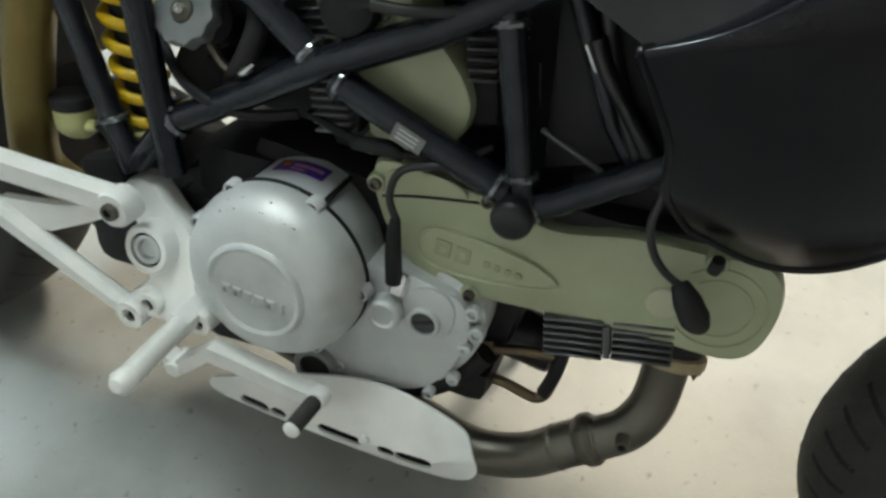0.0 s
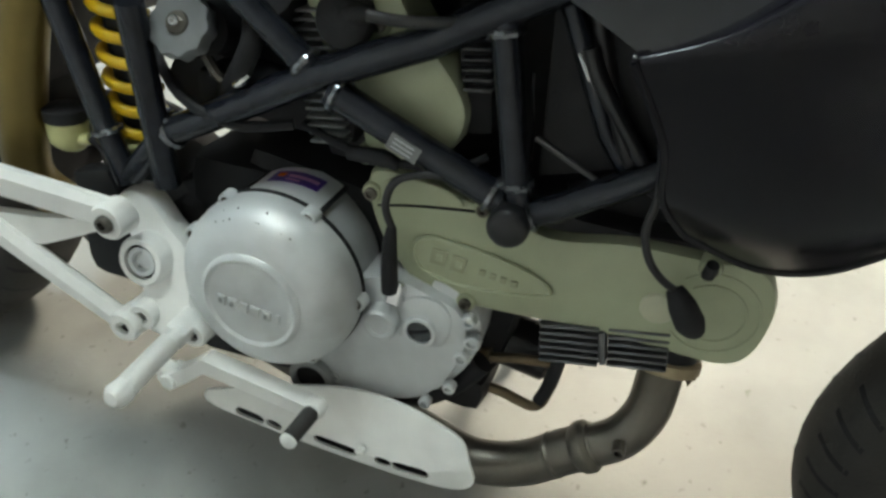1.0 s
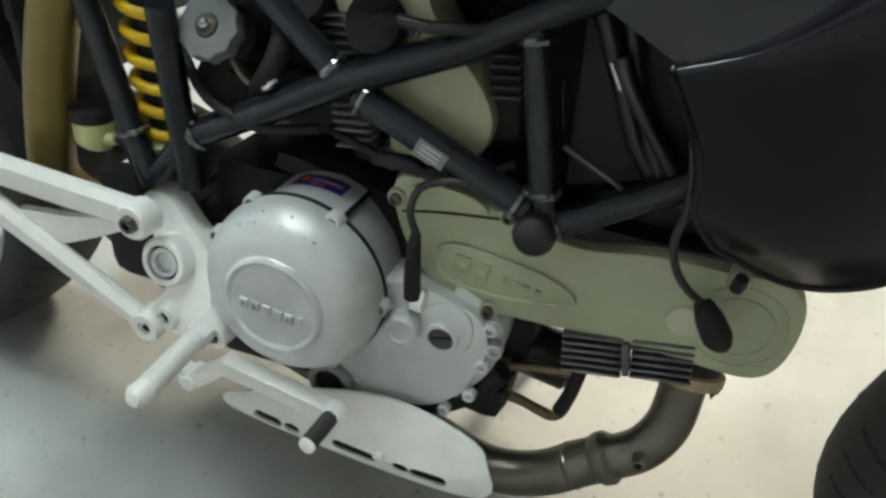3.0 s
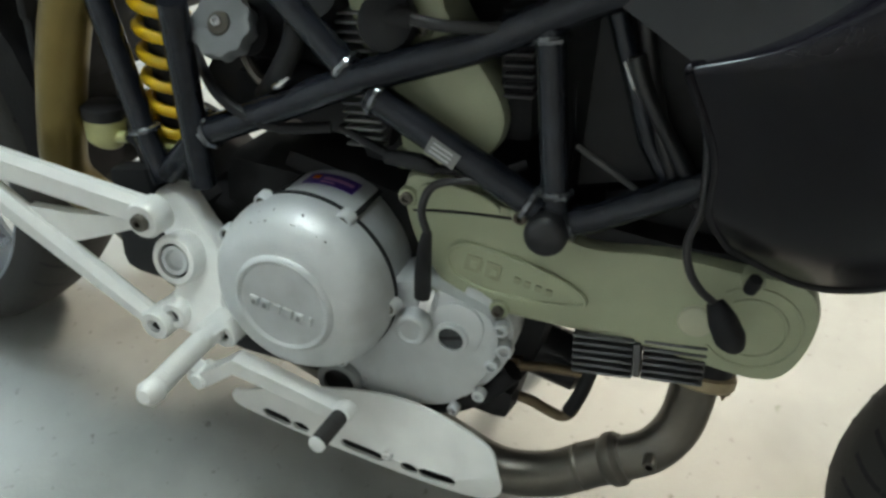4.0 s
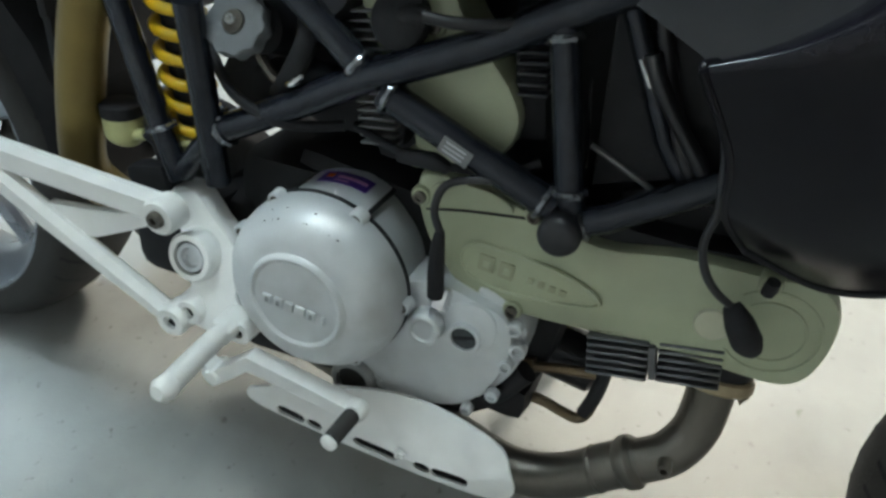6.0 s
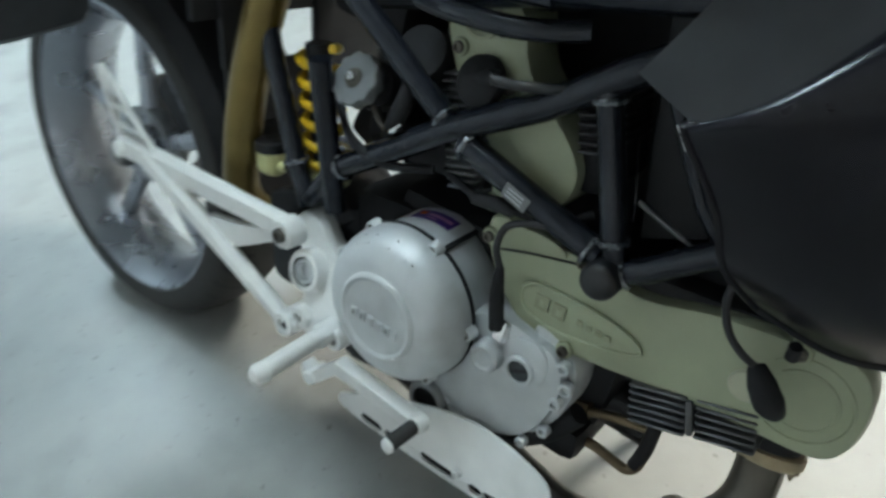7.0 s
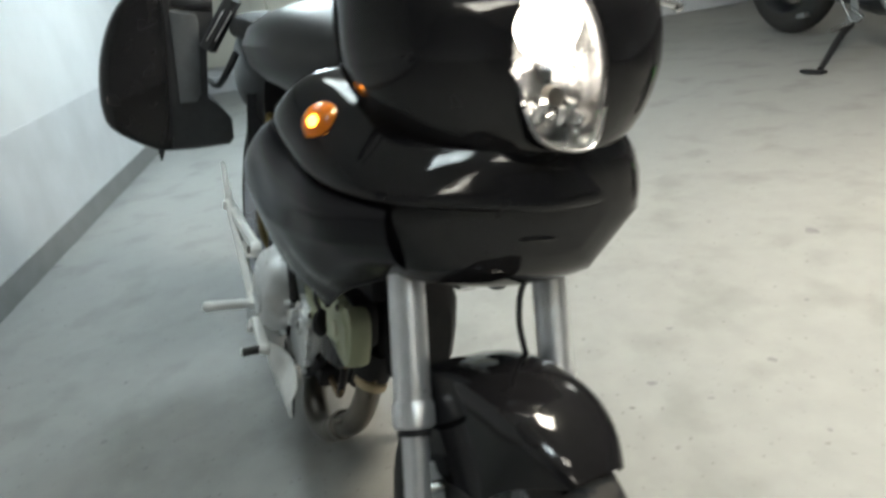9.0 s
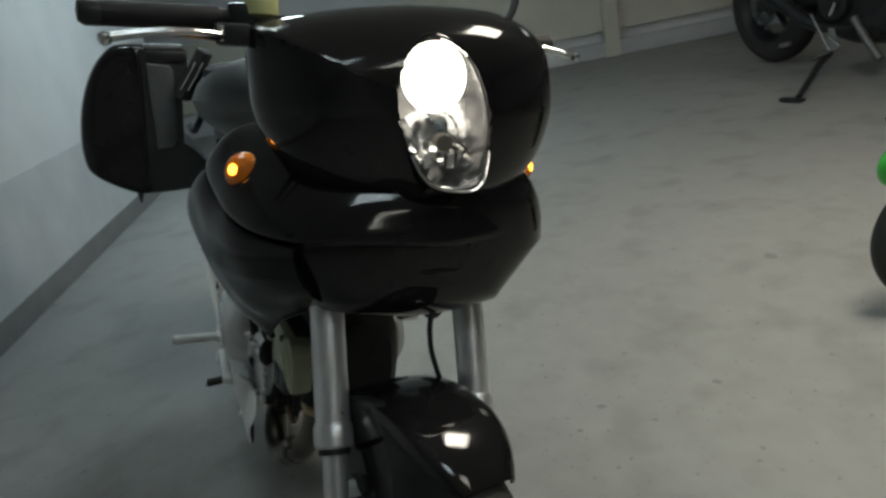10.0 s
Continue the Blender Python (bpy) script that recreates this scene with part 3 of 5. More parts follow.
part("linkage_rod", tube([(0.515, -0.06, 0.60), (0.535, -0.066, 0.582), (0.56, -0.064, 0.576)], 0.006, 8), M_STEEL, bike)
part("fuel_line", tube([(0.44, -0.05, 0.60), (0.50, -0.09, 0.565), (0.56, -0.09, 0.545), (0.62, -0.07, 0.55)], 0.006, 8), M_MATTE, bike)
part("air_hose", tube([(0.60, -0.085, 0.742), (0.66, -0.10, 0.738), (0.74, -0.10, 0.735), (0.80, -0.08, 0.74)], 0.011, 12), M_FRAME, bike, "dark rubber air hose")
part("air_hose", tube([(0.62, -0.075, 0.762), (0.68, -0.088, 0.765), (0.76, -0.085, 0.762)], 0.010, 12), M_FRAME, bike, "dark rubber air hose")
part("case_breather", box((0.585, 0.0, 0.555), (0.19, 0.10, 0.04), (0, 4, 0), 0.012), M_MATTE, bike)

# finned cylinders
def fins(c, size, axis, count, pitch, name="cooling_fin", parent=None, rot=(0, 0, 0), metal=None):
    for k in range(count):
        o = (Vector(axis).normalized() * pitch * (k - (count - 1) / 2))
        part(name, box(Vector(c) + o, size, rot, 0.0015, seg=1), metal or M_FIN, parent)


cyl = part("rear_cylinder", box((0.648, 0.03, 0.60), (0.055, 0.12, 0.20), (0, -8, 0), 0.02), M_MATTE, bike)
fins((0.645, 0.0, 0.60), (0.042, 0.125, 0.0032), (-0.146, 0, 1), 16, 0.0088, parent=cyl, rot=(0, -8, 0), metal=M_ALU_DARK)
cyl2 = part("rear_cylinder_head", box((0.797, 0.02, 0.63), (0.035, 0.12, 0.13), (0, -8, 0), 0.012), M_MATTE, bike)
fins((0.800, 0.012, 0.640), (0.030, 0.125, 0.0032), (-0.146, 0, 1), 6, 0.0098, parent=cyl2, rot=(0, -8, 0), metal=M_FIN)
cyl3 = part("front_cylinder", box((0.975, 0.04, 0.395), (0.14, 0.15, 0.075), (0, -9, 0), 0.02), M_MATTE, bike)
fins((0.940, 0.0, 0.377), (0.062, 0.165, 0.0034), (-0.15, 0, 1), 6, 0.0088, parent=cyl3, rot=(0, -12, 0), metal=M_FIN)
fins((1.008, 0.0, 0.392), (0.060, 0.160, 0.0034), (-0.15, 0, 1), 6, 0.0088, parent=cyl3, rot=(0, -12, 0), metal=M_FIN)
part("fin_post", box((0.974, -0.072, 0.384), (0.007, 0.02, 0.04), (0, -12, 0), 0.002), M_FIN, cyl3)
part("front_head", loft([[(x, 0.075 + hw * math.copysign(abs(math.cos(t)) ** 0.6, math.cos(t)), z + hh * math.copysign(abs(math.sin(t)) ** 0.6, math.sin(t))) for t in [2 * math.pi * k / 16 for k in range(16)]] for x, hw, z, hh in ((0.97, 0.08, 0.46, 0.06), (1.03, 0.085, 0.455, 0.10), (1.065, 0.08, 0.45, 0.105), (1.09, 0.06, 0.44, 0.08))], n=2), M_MATTE, bike, "black front cylinder head cover")
part("front_stay", tube([(1.02, 0.0, 0.372), (1.07, 0.06, 0.352), (1.105, 0.10, 0.347)], [0.010, 0.009, 0.007], 10), M_MATTE, bike)
# added dark block, closes the bright gap between frame tube and belt cover
part("head_bracket", box((0.985, 0.0, 0.525), (0.16, 0.05, 0.08), (0, -22, 0), 0.015), M_MATTE, bike)
part("oil_cooler", box((1.06, 0.06, 0.54), (0.035, 0.12, 0.10), (0, -12, 0), 0.006), M_MATTE, bike)

# clutch cover
CX, CZ = 0.616, 0.3830
CM = out_y(CX, -0.10, CZ)
clutch = part("clutch_cover", lathe([(0.092, -0.002), (0.1025, 0.0065), (0.1025, 0.014), (0.1008, 0.026), (0.0955, 0.040), (0.0862, 0.0515), (0.0745, 0.0585), (0.0640, 0.0600), (0.0585, 0.0610), (0.0565, 0.0645), (0.0535, 0.0662), (0.0505, 0.0650), (0.0490, 0.0638), (0, 0.0638)], CM, 84), M_ALU, bike, "worn silver cast clutch cover")
house = part("clutch_housing", lathe([(0.094, -0.095), (0.0925, -0.062), (0.0935, -0.008), (0.097, 0.0010), (0.090, 0.0015)], CM, 72), M_ALU, bike, "silver cast clutch housing")
part("cover_gasket", lathe([(0.092, 0.0012), (0.1040, 0.0012), (0.1040, 0.0064), (0.092, 0.0064)], CM, 72, closed=True), M_MATTE, clutch)
for k, w in enumerate((0.011, 0.011, 0.0105, 0.0125, 0.0105, 0.0045)):
    x = -0.0335 + k * 0.0133
    z = CZ - 0.004 - 0.0012 * k
    mark = part("raised_mark", box((CX + x, -0.1645, z), (w * 0.94, 0.004, 0.0125), (0, 5, 0), 0.0015), M_ALU, clutch)
    # no hollow is cut: a darker block paints the shade inside the mark
    if k in (0, 1, 4):
        part("raised_mark_recess", box((CX + x, -0.1648, z), (w * 0.4, 0.0045, 0.0065), (0, 5, 0), 0.0005), M_ALU_DARK, mark)
for a, far in ((121, 0.0995), (64, 0.0995), (0, 0.100), (162, 0.103), (222, 0.103), (296, 0.103)):
    d = Vector((math.cos(radians(a)), 0, math.sin(radians(a))))
    ear = part("bolt_boss", lathe([(0.0064, 0.009), (0.0084, 0.009), (0.0095, 0.007), (0.0105, -0.006), (0.0064, -0.006)], out_y(CX + d.x * far, -0.110, CZ + d.z * far), 22, closed=True), M_ALU, clutch)
    part("bolt", lathe([(0, 0.004), (0.003, 0.004), (0.003, 0.0075), (0.0063, 0.0075), (0.0063, -0.004), (0, -0.004)], out_y(CX + d.x * far, -0.110, CZ + d.z * far), 16), M_STEEL, ear)
# chips in the paint of the cover
rng = random.Random(4)
bm = bmesh.new()
for k in range(16):
    a, r = math.radians(rng.uniform(60, 120)), rng.uniform(0.088, 0.098)
    h = {True: 0.0468}.get(r < 0.092, 0.0365)
    box(CM @ Vector((r * math.cos(a), r * math.sin(a), h)), [rng.uniform(0.0008, 0.003), rng.uniform(0.0008, 0.002), rng.uniform(0.0008, 0.002)], (0, rng.uniform(0, 90), 0), 0, bm)
tagged(part("paint_chip", bm, M_MATTE, clutch), kind="stuff")
# label plate on the housing
bm = bmesh.new()


def band(a0, a1, r, h0, h1, lift, n=12):
    secs = []
    for k in range(n + 1):
        a = math.radians(a0 + (a1 - a0) * k / n)
        secs.append([CM @ Vector((rr * math.cos(a), rr * math.sin(a), hh)) for rr, hh in ((r, h0), (r + lift, h0), (r + lift, h1), (r, h1))])
    return loft(secs)


plate_ob = part("label_plate", band(64, 118, 0.0915, -0.078, 0.0008, 0.0062), M_ALU, house)
sticker = part("sticker", band(73, 109, 0.0977, -0.059, -0.033, 0.0008), M_PURPLE, plate_ob, "purple printed sticker")
part("print_dot", band(100, 105, 0.0985, -0.053, -0.044, 0.0004, 3), M_ORANGE, sticker)
part("print_bar", band(76, 97, 0.0985, -0.050, -0.044, 0.0004), M_PINK, sticker)
part("print_bar", band(87, 97, 0.0985, -0.0395, -0.037, 0.0004), M_PINK, sticker)
part("rubber_strap", band(60.5, 63.6, 0.0915, -0.085, 0.002, 0.0074), M_MATTE, house)
part("rubber_strap", band(118.5, 121.4, 0.0915, -0.085, 0.002, 0.0074), M_MATTE, house)

# lower clutch-side case with plugs
case = part("side_case", plate([(0.665, 0.262), (0.69, 0.252), (0.745, 0.253), (0.795, 0.272), (0.826, 0.315), (0.840, 0.37), (0.826, 0.405), (0.79, 0.418), (0.745, 0.425), (0.70, 0.40), (0.66, 0.32)], -0.113, -0.03, 0.012, 4), M_ALU, bike, "silver cast engine side case")
part("case_rim", plate([(0.80, 0.27), (0.835, 0.315), (0.850, 0.36), (0.845, 0.40), (0.81, 0.425), (0.79, 0.42), (0.815, 0.36), (0.805, 0.315), (0.785, 0.28)], -0.10, -0.03, 0.006, 3), M_ALU, case)
plug = part("round_plug", lathe([(0, 0.016), (0.011, 0.016), (0.013, 0.018), (0.0165, 0.018), (0.019, 0.015), (0.0195, -0.012), (0, -0.012)], out_y(0.747, -0.115, 0.374), 32), M_ALU, case)
gl = part("sight_glass_ring", lathe([(0.014, 0.008), (0.0175, 0.008), (0.0185, 0.006), (0.0185, -0.01), (0.014, -0.01)], out_y(0.789, -0.114, 0.372), 32, closed=True), M_ALU, case)
part("sight_glass", lathe([(0, 0.0055), (0.0135, 0.0055), (0.0145, 0.004), (0.0145, -0.004), (0, -0.004)], out_y(0.789, -0.114, 0.372), 28), M_SIGHT, gl, "dark slotted oil plug")
part("screw_slot", box((0.789, -0.1196, 0.372), (0.025, 0.0012, 0.0034), (0, -22, 0), 0), M_MATTE, gl)
part("sight_glass_boss", plate([(0.765, 0.355), (0.81, 0.352), (0.822, 0.39), (0.805, 0.412), (0.775, 0.41), (0.762, 0.39)], -0.116, -0.09, 0.006, 3), M_ALU, case)
cap = part("filler_ring", lathe([(0.0195, 0.010), (0.0265, 0.010), (0.0285, 0.007), (0.0285, -0.04), (0.0195, -0.04)], out_y(0.662, -0.112, 0.259), 36, closed=True), M_ALU_DARK, case)
part("filler_plug", lathe([(0, 0.003), (0.012, 0.003), (0.0195, 0.006), (0.0195, -0.01)], out_y(0.662, -0.112, 0.259), 28), M_MATTE, cap)
for x, z, r in ((0.835, 0.345, 0.008), (0.838, 0.395, 0.008), (0.826, 0.30, 0.0075), (0.80, 0.268, 0.007), (0.72, 0.247, 0.006), (0.845, 0.37, 0.009), (0.69, 0.268, 0.006)):
    bolt(x, -0.108, z, r, 0.007, case, M_ALU)
part("sensor_nut", lathe([(0, 0.02), (0.009, 0.02), (0.012, 0.014), (0.012, -0.004), (0, -0.004)], pose(0.757, -0.112, 0.402, -12, 8, 0), 6), M_CHROME, case)
part("sensor_boot", tube([(0.746, -0.098, 0.398), (0.745, -0.102, 0.435), (0.746, -0.106, 0.468), (0.747, -0.106, 0.482)], [0.0092, 0.0088, 0.0068, 0.0045], 16, 3), M_MATTE, bike, "black rubber sensor boot")
part("sensor_cable", tube([(0.747, -0.106, 0.480), (0.738, -0.104, 0.503), (0.746, -0.100, 0.529), (0.775, -0.096, 0.541), (0.815, -0.088, 0.543)], 0.0042, 10), M_SATIN, bike, "black sensor cable")
set_in([part("cable_plug", tube([(0.70, -0.11, 0.553), (0.735, -0.112, 0.556), (0.752, -0.112, 0.552)], [0.007, 0.009, 0.006], 12, 3), M_MATTE, bike),
        part("cable_harness", tube([(0.64, -0.085, 0.56), (0.69, -0.105, 0.556), (0.74, -0.112, 0.554), (0.80, -0.105, 0.558), (0.83, -0.09, 0.57)], 0.0045, 10), M_MATTE, bike)], 1.05)

set_in([case], 1.036)
# oil filter, lines
part("oil_filter", lathe([(0, 0.05), (0.03, 0.05), (0.034, 0.046), (0.034, -0.05), (0, -0.05)], pose(0.872, 0.014, 0.290, 0, 98, 0), 36), M_SATIN, bike, "black oil filter")
l1 = part("oil_line", tube([(0.835, -0.09, 0.338), (0.86, -0.092, 0.342), (0.89, -0.09, 0.349), (0.925, -0.085, 0.351)], 0.0055, 12), M_BRONZE, bike, "tarnished brass oil line")
l2 = part("oil_line", tube([(0.835, -0.092, 0.300), (0.875, -0.095, 0.303), (0.90, -0.094, 0.296), (0.916, -0.092, 0.292), (0.926, -0.09, 0.302), (0.930, -0.088, 0.33), (0.934, -0.085, 0.37)], 0.0058, 12), M_BRONZE, bike, "tarnished brass oil line")
for p, q, ob in (((0.836, -0.09, 0.338), (0.862, -0.092, 0.343), l1), ((0.836, -0.092, 0.300), (0.862, -0.094, 0.302), l2)):
    part("hex_fitting", tube([p, q], 0.010, 6, straight=True), M_BRONZE, ob)
part("rubber_sleeve", tube([(0.922, -0.09, 0.30), (0.929, -0.088, 0.325), (0.933, -0.086, 0.36)], 0.008, 10), M_MATTE, l2)

set_in([l1, l2], 1.09)

# olive belt covers
belt = part("belt_cover", plate([(0.716, 0.53), (0.763, 0.538), (0.83, 0.524), (0.9, 0.508), (0.97, 0.520), (1.04, 0.523), (1.082, 0.525), (1.104, 0.508), (1.111, 0.472), (1.103, 0.432), (1.078, 0.414), (1.015, 0.414), (0.946, 0.414), (0.878, 0.408), (0.812, 0.406), (0.768, 0.42), (0.728, 0.47)], -0.10, -0.058, 0.011, 4), M_OLIVE, bike, "olive painted belt cover")
part("belt_back_plate", plate([(0.73, 0.52), (0.83, 0.515), (0.97, 0.512), (1.07, 0.515), (1.095, 0.475), (1.085, 0.435), (1.015, 0.424), (0.878, 0.416), (0.78, 0.43)], -0.060, -0.015, 0.006, 4), M_MATTE, bike)
part("cover_seam", tube([(0.728, -0.0995, 0.498), (0.77, -0.1003, 0.508), (0.828, -0.1003, 0.517)], 0.0014, 8), M_MATTE, belt)
part("raised_panel", plate([(0.733, 0.505), (0.775, 0.5115), (0.815, 0.519), (0.80, 0.532), (0.763, 0.536), (0.735, 0.528)], -0.1025, -0.095, 0.003, 3), M_OLIVE, belt)
oval = [(0.770, 0.455), (0.773, 0.470), (0.788, 0.4785), (0.813, 0.4775), (0.858, 0.473), (0.893, 0.464), (0.911, 0.452), (0.906, 0.444), (0.878, 0.437), (0.843, 0.432), (0.808, 0.4315), (0.780, 0.440)]
badge = part("oval_badge", plate(oval, -0.1025, -0.095, 0.002, 4), M_OLIVE, belt)
rim = spline([(x, -0.1025, z) for x, z in oval], 4, True)
part("badge_rim", tube(rim + rim[:1], 0.0022, 6, straight=True), M_OLIVE, badge)
for k, (x, w, h) in enumerate(((0.797, 0.017, 0.018), (0.818, 0.016, 0.018), (0.843, 0.007, 0.007), (0.854, 0.007, 0.007), (0.865, 0.007, 0.007), (0.876, 0.007, 0.007))):
    z = 0.459 - (x - 0.797) * 0.12
    mk = part("raised_mark", box((x, -0.1035, z), (w, 0.004, h), (0, 5, 0), 0.0015), M_OLIVE_DARK, badge)
    if k < 2:
        part("raised_mark_recess", box((x + 0.001, -0.1045, z), (w * 0.4, 0.004, h * 0.45), (0, 5, 0), 0.001), M_OLIVE, mk)
for r in (0.042, 0.030):
    pts = [(1.058 + r * math.cos(t * math.pi / 16), -0.1002, 0.470 + r * math.sin(t * math.pi / 16)) for t in range(-12, 13)]
    part("moulded_ridge", tube(pts, 0.0016, 6, straight=True), M_OLIVE, belt)
for x, z in ((0.722, 0.512), (0.836, 0.523), (1.045, 0.517), (0.83, 0.412)):
    part("screw_boss", lathe([(0, 0.006), (0.009, 0.006), (0.0105, 0.003), (0.0105, -0.01), (0, -0.01)], out_y(x, -0.098, z), 18), M_OLIVE, belt)
    bolt(x, -0.104, z, 0.0065, 0.005, belt, M_STEEL)
part("round_inset", lathe([(0, 0.003), (0.015, 0.003), (0.0165, 0.001), (0.0165, -0.004), (0, -0.004)], out_y(1.012, -0.1, 0.462), 28), M_PALE, belt)
up = part("upper_belt_cover", plate([(0.628, 0.74), (0.715, 0.75), (0.735, 0.69), (0.79, 0.628), (0.803, 0.59), (0.780, 0.551), (0.716, 0.524), (0.697, 0.57), (0.690, 0.605), (0.652, 0.645)], -0.08, -0.015, 0.010, 4), M_OLIVE, bike, "olive painted belt cover of the upright cylinder")
for x, z in ((0.648, 0.70), (0.702, 0.725), (0.715, 0.67), (0.705, 0.54)):
    part("screw_boss", lathe([(0, 0.006), (0.009, 0.006), (0.0105, 0.003), (0.0105, -0.01), (0, -0.01)], out_y(x, -0.078, z), 18), M_OLIVE, up)
    bolt(x, -0.084, z, 0.0065, 0.005, up, M_STEEL)
part("round_inset", lathe([(0.020, 0.004), (0.024, 0.004), (0.024, -0.002), (0.020, -0.002)], out_y(0.672, -0.08, 0.735), 28, closed=True), M_OLIVE_DARK, up)

set_in([belt], 1.039)
set_in([up], 1.04)
# spark plug caps and cables
pc = part("spark_plug_cap", lathe([(0, 0.016), (0.016, 0.015), (0.026, 0.008), (0.028, -0.002), (0.018, -0.012), (0.014, -0.04), (0, -0.04)], pose(0.692, -0.105, 0.676, 70, -8, 0), 24), M_MATTE, bike, "black spark plug cap")
part("plug_cable", tube([(0.715, -0.11, 0.684), (0.75, -0.105, 0.683), (0.80, -0.085, 0.69), (0.84, -0.05, 0.72)], 0.0055, 10), M_SATIN, bike)
part("plug_cap_elbow", tube([(0.692, -0.108, 0.678), (0.706, -0.112, 0.684), (0.718, -0.111, 0.6845)], [0.012, 0.010, 0.008], 12, 3), M_MATTE, pc)
set_in([pc], 1.06)
b2 = part("spark_plug_cap", tube([(1.021, -0.104, 0.490), (1.031, -0.112, 0.479), (1.042, -0.114, 0.464), (1.050, -0.108, 0.453)], [0.0075, 0.0128, 0.0138, 0.008], 18, 4), M_MATTE, bike, "black spark plug cap")
part("plug_cable", tube([(1.022, -0.108, 0.490), (1.005, -0.113, 0.503), (0.991, -0.113, 0.520), (0.983, -0.11, 0.545), (0.986, -0.105, 0.58), (0.975, -0.09, 0.63)], 0.0038, 10), M_SATIN, b2)
part("stay_bolt", tube([(1.045, -0.10, 0.508), (1.046, -0.105, 0.523)], 0.006, 10, straight=True), M_MATTE, bike)

# exhaust
pipe = part("exhaust_pipe", tube([(1.041, -0.012, 0.350), (1.044, -0.017, 0.312), (1.040, -0.028, 0.270), (1.020, -0.040, 0.236), (0.984, -0.048, 0.212)], 0.0255, 24), M_STEEL, bike, "heat-stained steel exhaust pipe")
p2 = part("exhaust_sleeve", tube([(0.996, -0.046, 0.219), (0.964, -0.050, 0.198), (0.925, -0.056, 0.168), (0.885, -0.060, 0.152), (0.845, -0.062, 0.150), (0.79, -0.06, 0.165), (0.70, -0.04, 0.175), (0.60, -0.02, 0.185), (0.48, 0.0, 0.20), (0.34, 0.01, 0.24), (0.27, -0.01, 0.32)], 0.0275, 24), M_STEEL, bike, "steel exhaust sleeve")
d = Vector((0.034, 0.001, 0.028)).normalized()
part("pipe_clamp", tube([Vector((0.982, -0.0485, 0.211)) + d * k for k in (-0.006, 0.0, 0.010, 0.016)], [0.0275, 0.0315, 0.0315, 0.0265], 26, straight=True), M_STEEL, p2)
part("pipe_clamp", tube([Vector((0.953, -0.052, 0.190)) + d * k for k in (-0.003, 0.0, 0.003)], [0.0275, 0.0288, 0.0275], 26, straight=True), M_STEEL, p2)
bolt(1.020, -0.066, 0.246, 0.008, 0.012, pipe)
FL_M = pose(1.043, -0.010, 0.340, -14, -4, -8) @ Matrix.Diagonal((1.18, 0.95, 1.0, 1))
fl = part("exhaust_flange", lathe([(0.0235, 0.008), (0.031, 0.008), (0.0345, 0.005), (0.0345, -0.006), (0.032, -0.009), (0.0235, -0.009)], FL_M, 36, closed=True), M_TAN, bike, "brass-coloured exhaust flange")
for q in (-1, 1):
    part("flange_stud", lathe([(0, 0.012), (0.006, 0.012), (0.007, 0.006), (0.007, -0.016), (0.004, -0.018), (0, -0.026)], pose(1.043 + q * 0.030, -0.010 - q * 0.005, 0.342 + q * 0.003, -14, -4, 0), 6), M_BRONZE, fl)
part("exhaust_port", tube([(1.041, 0.005, 0.40), (1.041, -0.010, 0.350)], 0.036, 24, straight=True), M_MATTE, bike)
part("rear_exhaust_pipe", tube([(0.36, -0.07, 0.76), (0.335, -0.082, 0.68), (0.302, -0.085, 0.59), (0.272, -0.083, 0.48), (0.255, -0.07, 0.40), (0.27, -0.02, 0.33)], 0.027, 24), M_GOLD, bike, "gold-toned rear exhaust pipe")

# heat shield: a shaped plate with slots cut through
sh_out = spline([(x, 0, z) for x, z in [(0.523, 0.197), (0.531, 0.178), (0.60, 0.166), (0.70, 0.158), (0.79, 0.157), (0.85, 0.166), (0.874, 0.19), (0.863, 0.222), (0.84, 0.239), (0.76, 0.251), (0.688, 0.247), (0.591, 0.226), (0.54, 0.208)]], 4, True)


def slotted(outline, holes, y0, y1, bend):
    """A thin plate with long holes, curved by bend(x, z)."""
    tmp = bmesh.new()
    edges = []
    for loop in [outline] + holes:
        vs = [tmp.verts.new((p[0], 0, p[2])) for p in loop]
        edges += [tmp.edges.new((vs[i], vs[(i + 1) % len(vs)])) for i in range(len(vs))]
    bmesh.ops.triangle_fill(tmp, use_beauty=True, use_dissolve=False, edges=edges, normal=(0, -1, 0))
    ext = bmesh.ops.extrude_face_region(tmp, geom=tmp.faces[:])
    top = [v for v in ext["geom"] if isinstance(v, bmesh.types.BMVert)]
    for v in top:
        v.co.y = y1 - y0
    for v in tmp.verts:
        v.co.y += y0 + bend(v.co.x, v.co.z)
    return tmp


def slot(x0, z0, x1, z1, r):
    a, b = Vector((x0, 0, z0)), Vector((x1, 0, z1))
    d = (b - a).normalized()
    n = Vector((-d.z, 0, d.x))
    return [b + r * (math.cos(t) * d + math.sin(t) * n) for t in [math.pi * (k / 5 - 0.5) for k in range(6)]] + [a - r * (math.cos(t) * d + math.sin(t) * n) for t in [math.pi * (k / 5 - 0.5) for k in range(6)]]


holes = [slot(0.573, 0.1815, 0.596, 0.1785, 0.0085), slot(0.615, 0.1775, 0.6205, 0.1768, 0.008), slot(0.680, 0.1775, 0.722, 0.1745, 0.0082), slot(0.759, 0.1745, 0.765, 0.1742, 0.008), slot(0.782, 0.175, 0.812, 0.177, 0.0085)]
shield = part("heat_shield", slotted(sh_out, holes, -0.134, -0.130, lambda x, z: 2.6 * (z - 0.205) ** 2 + max(0, z - 0.215) * 0.6), M_WHITE, bike, "white perforated exhaust heat shield")
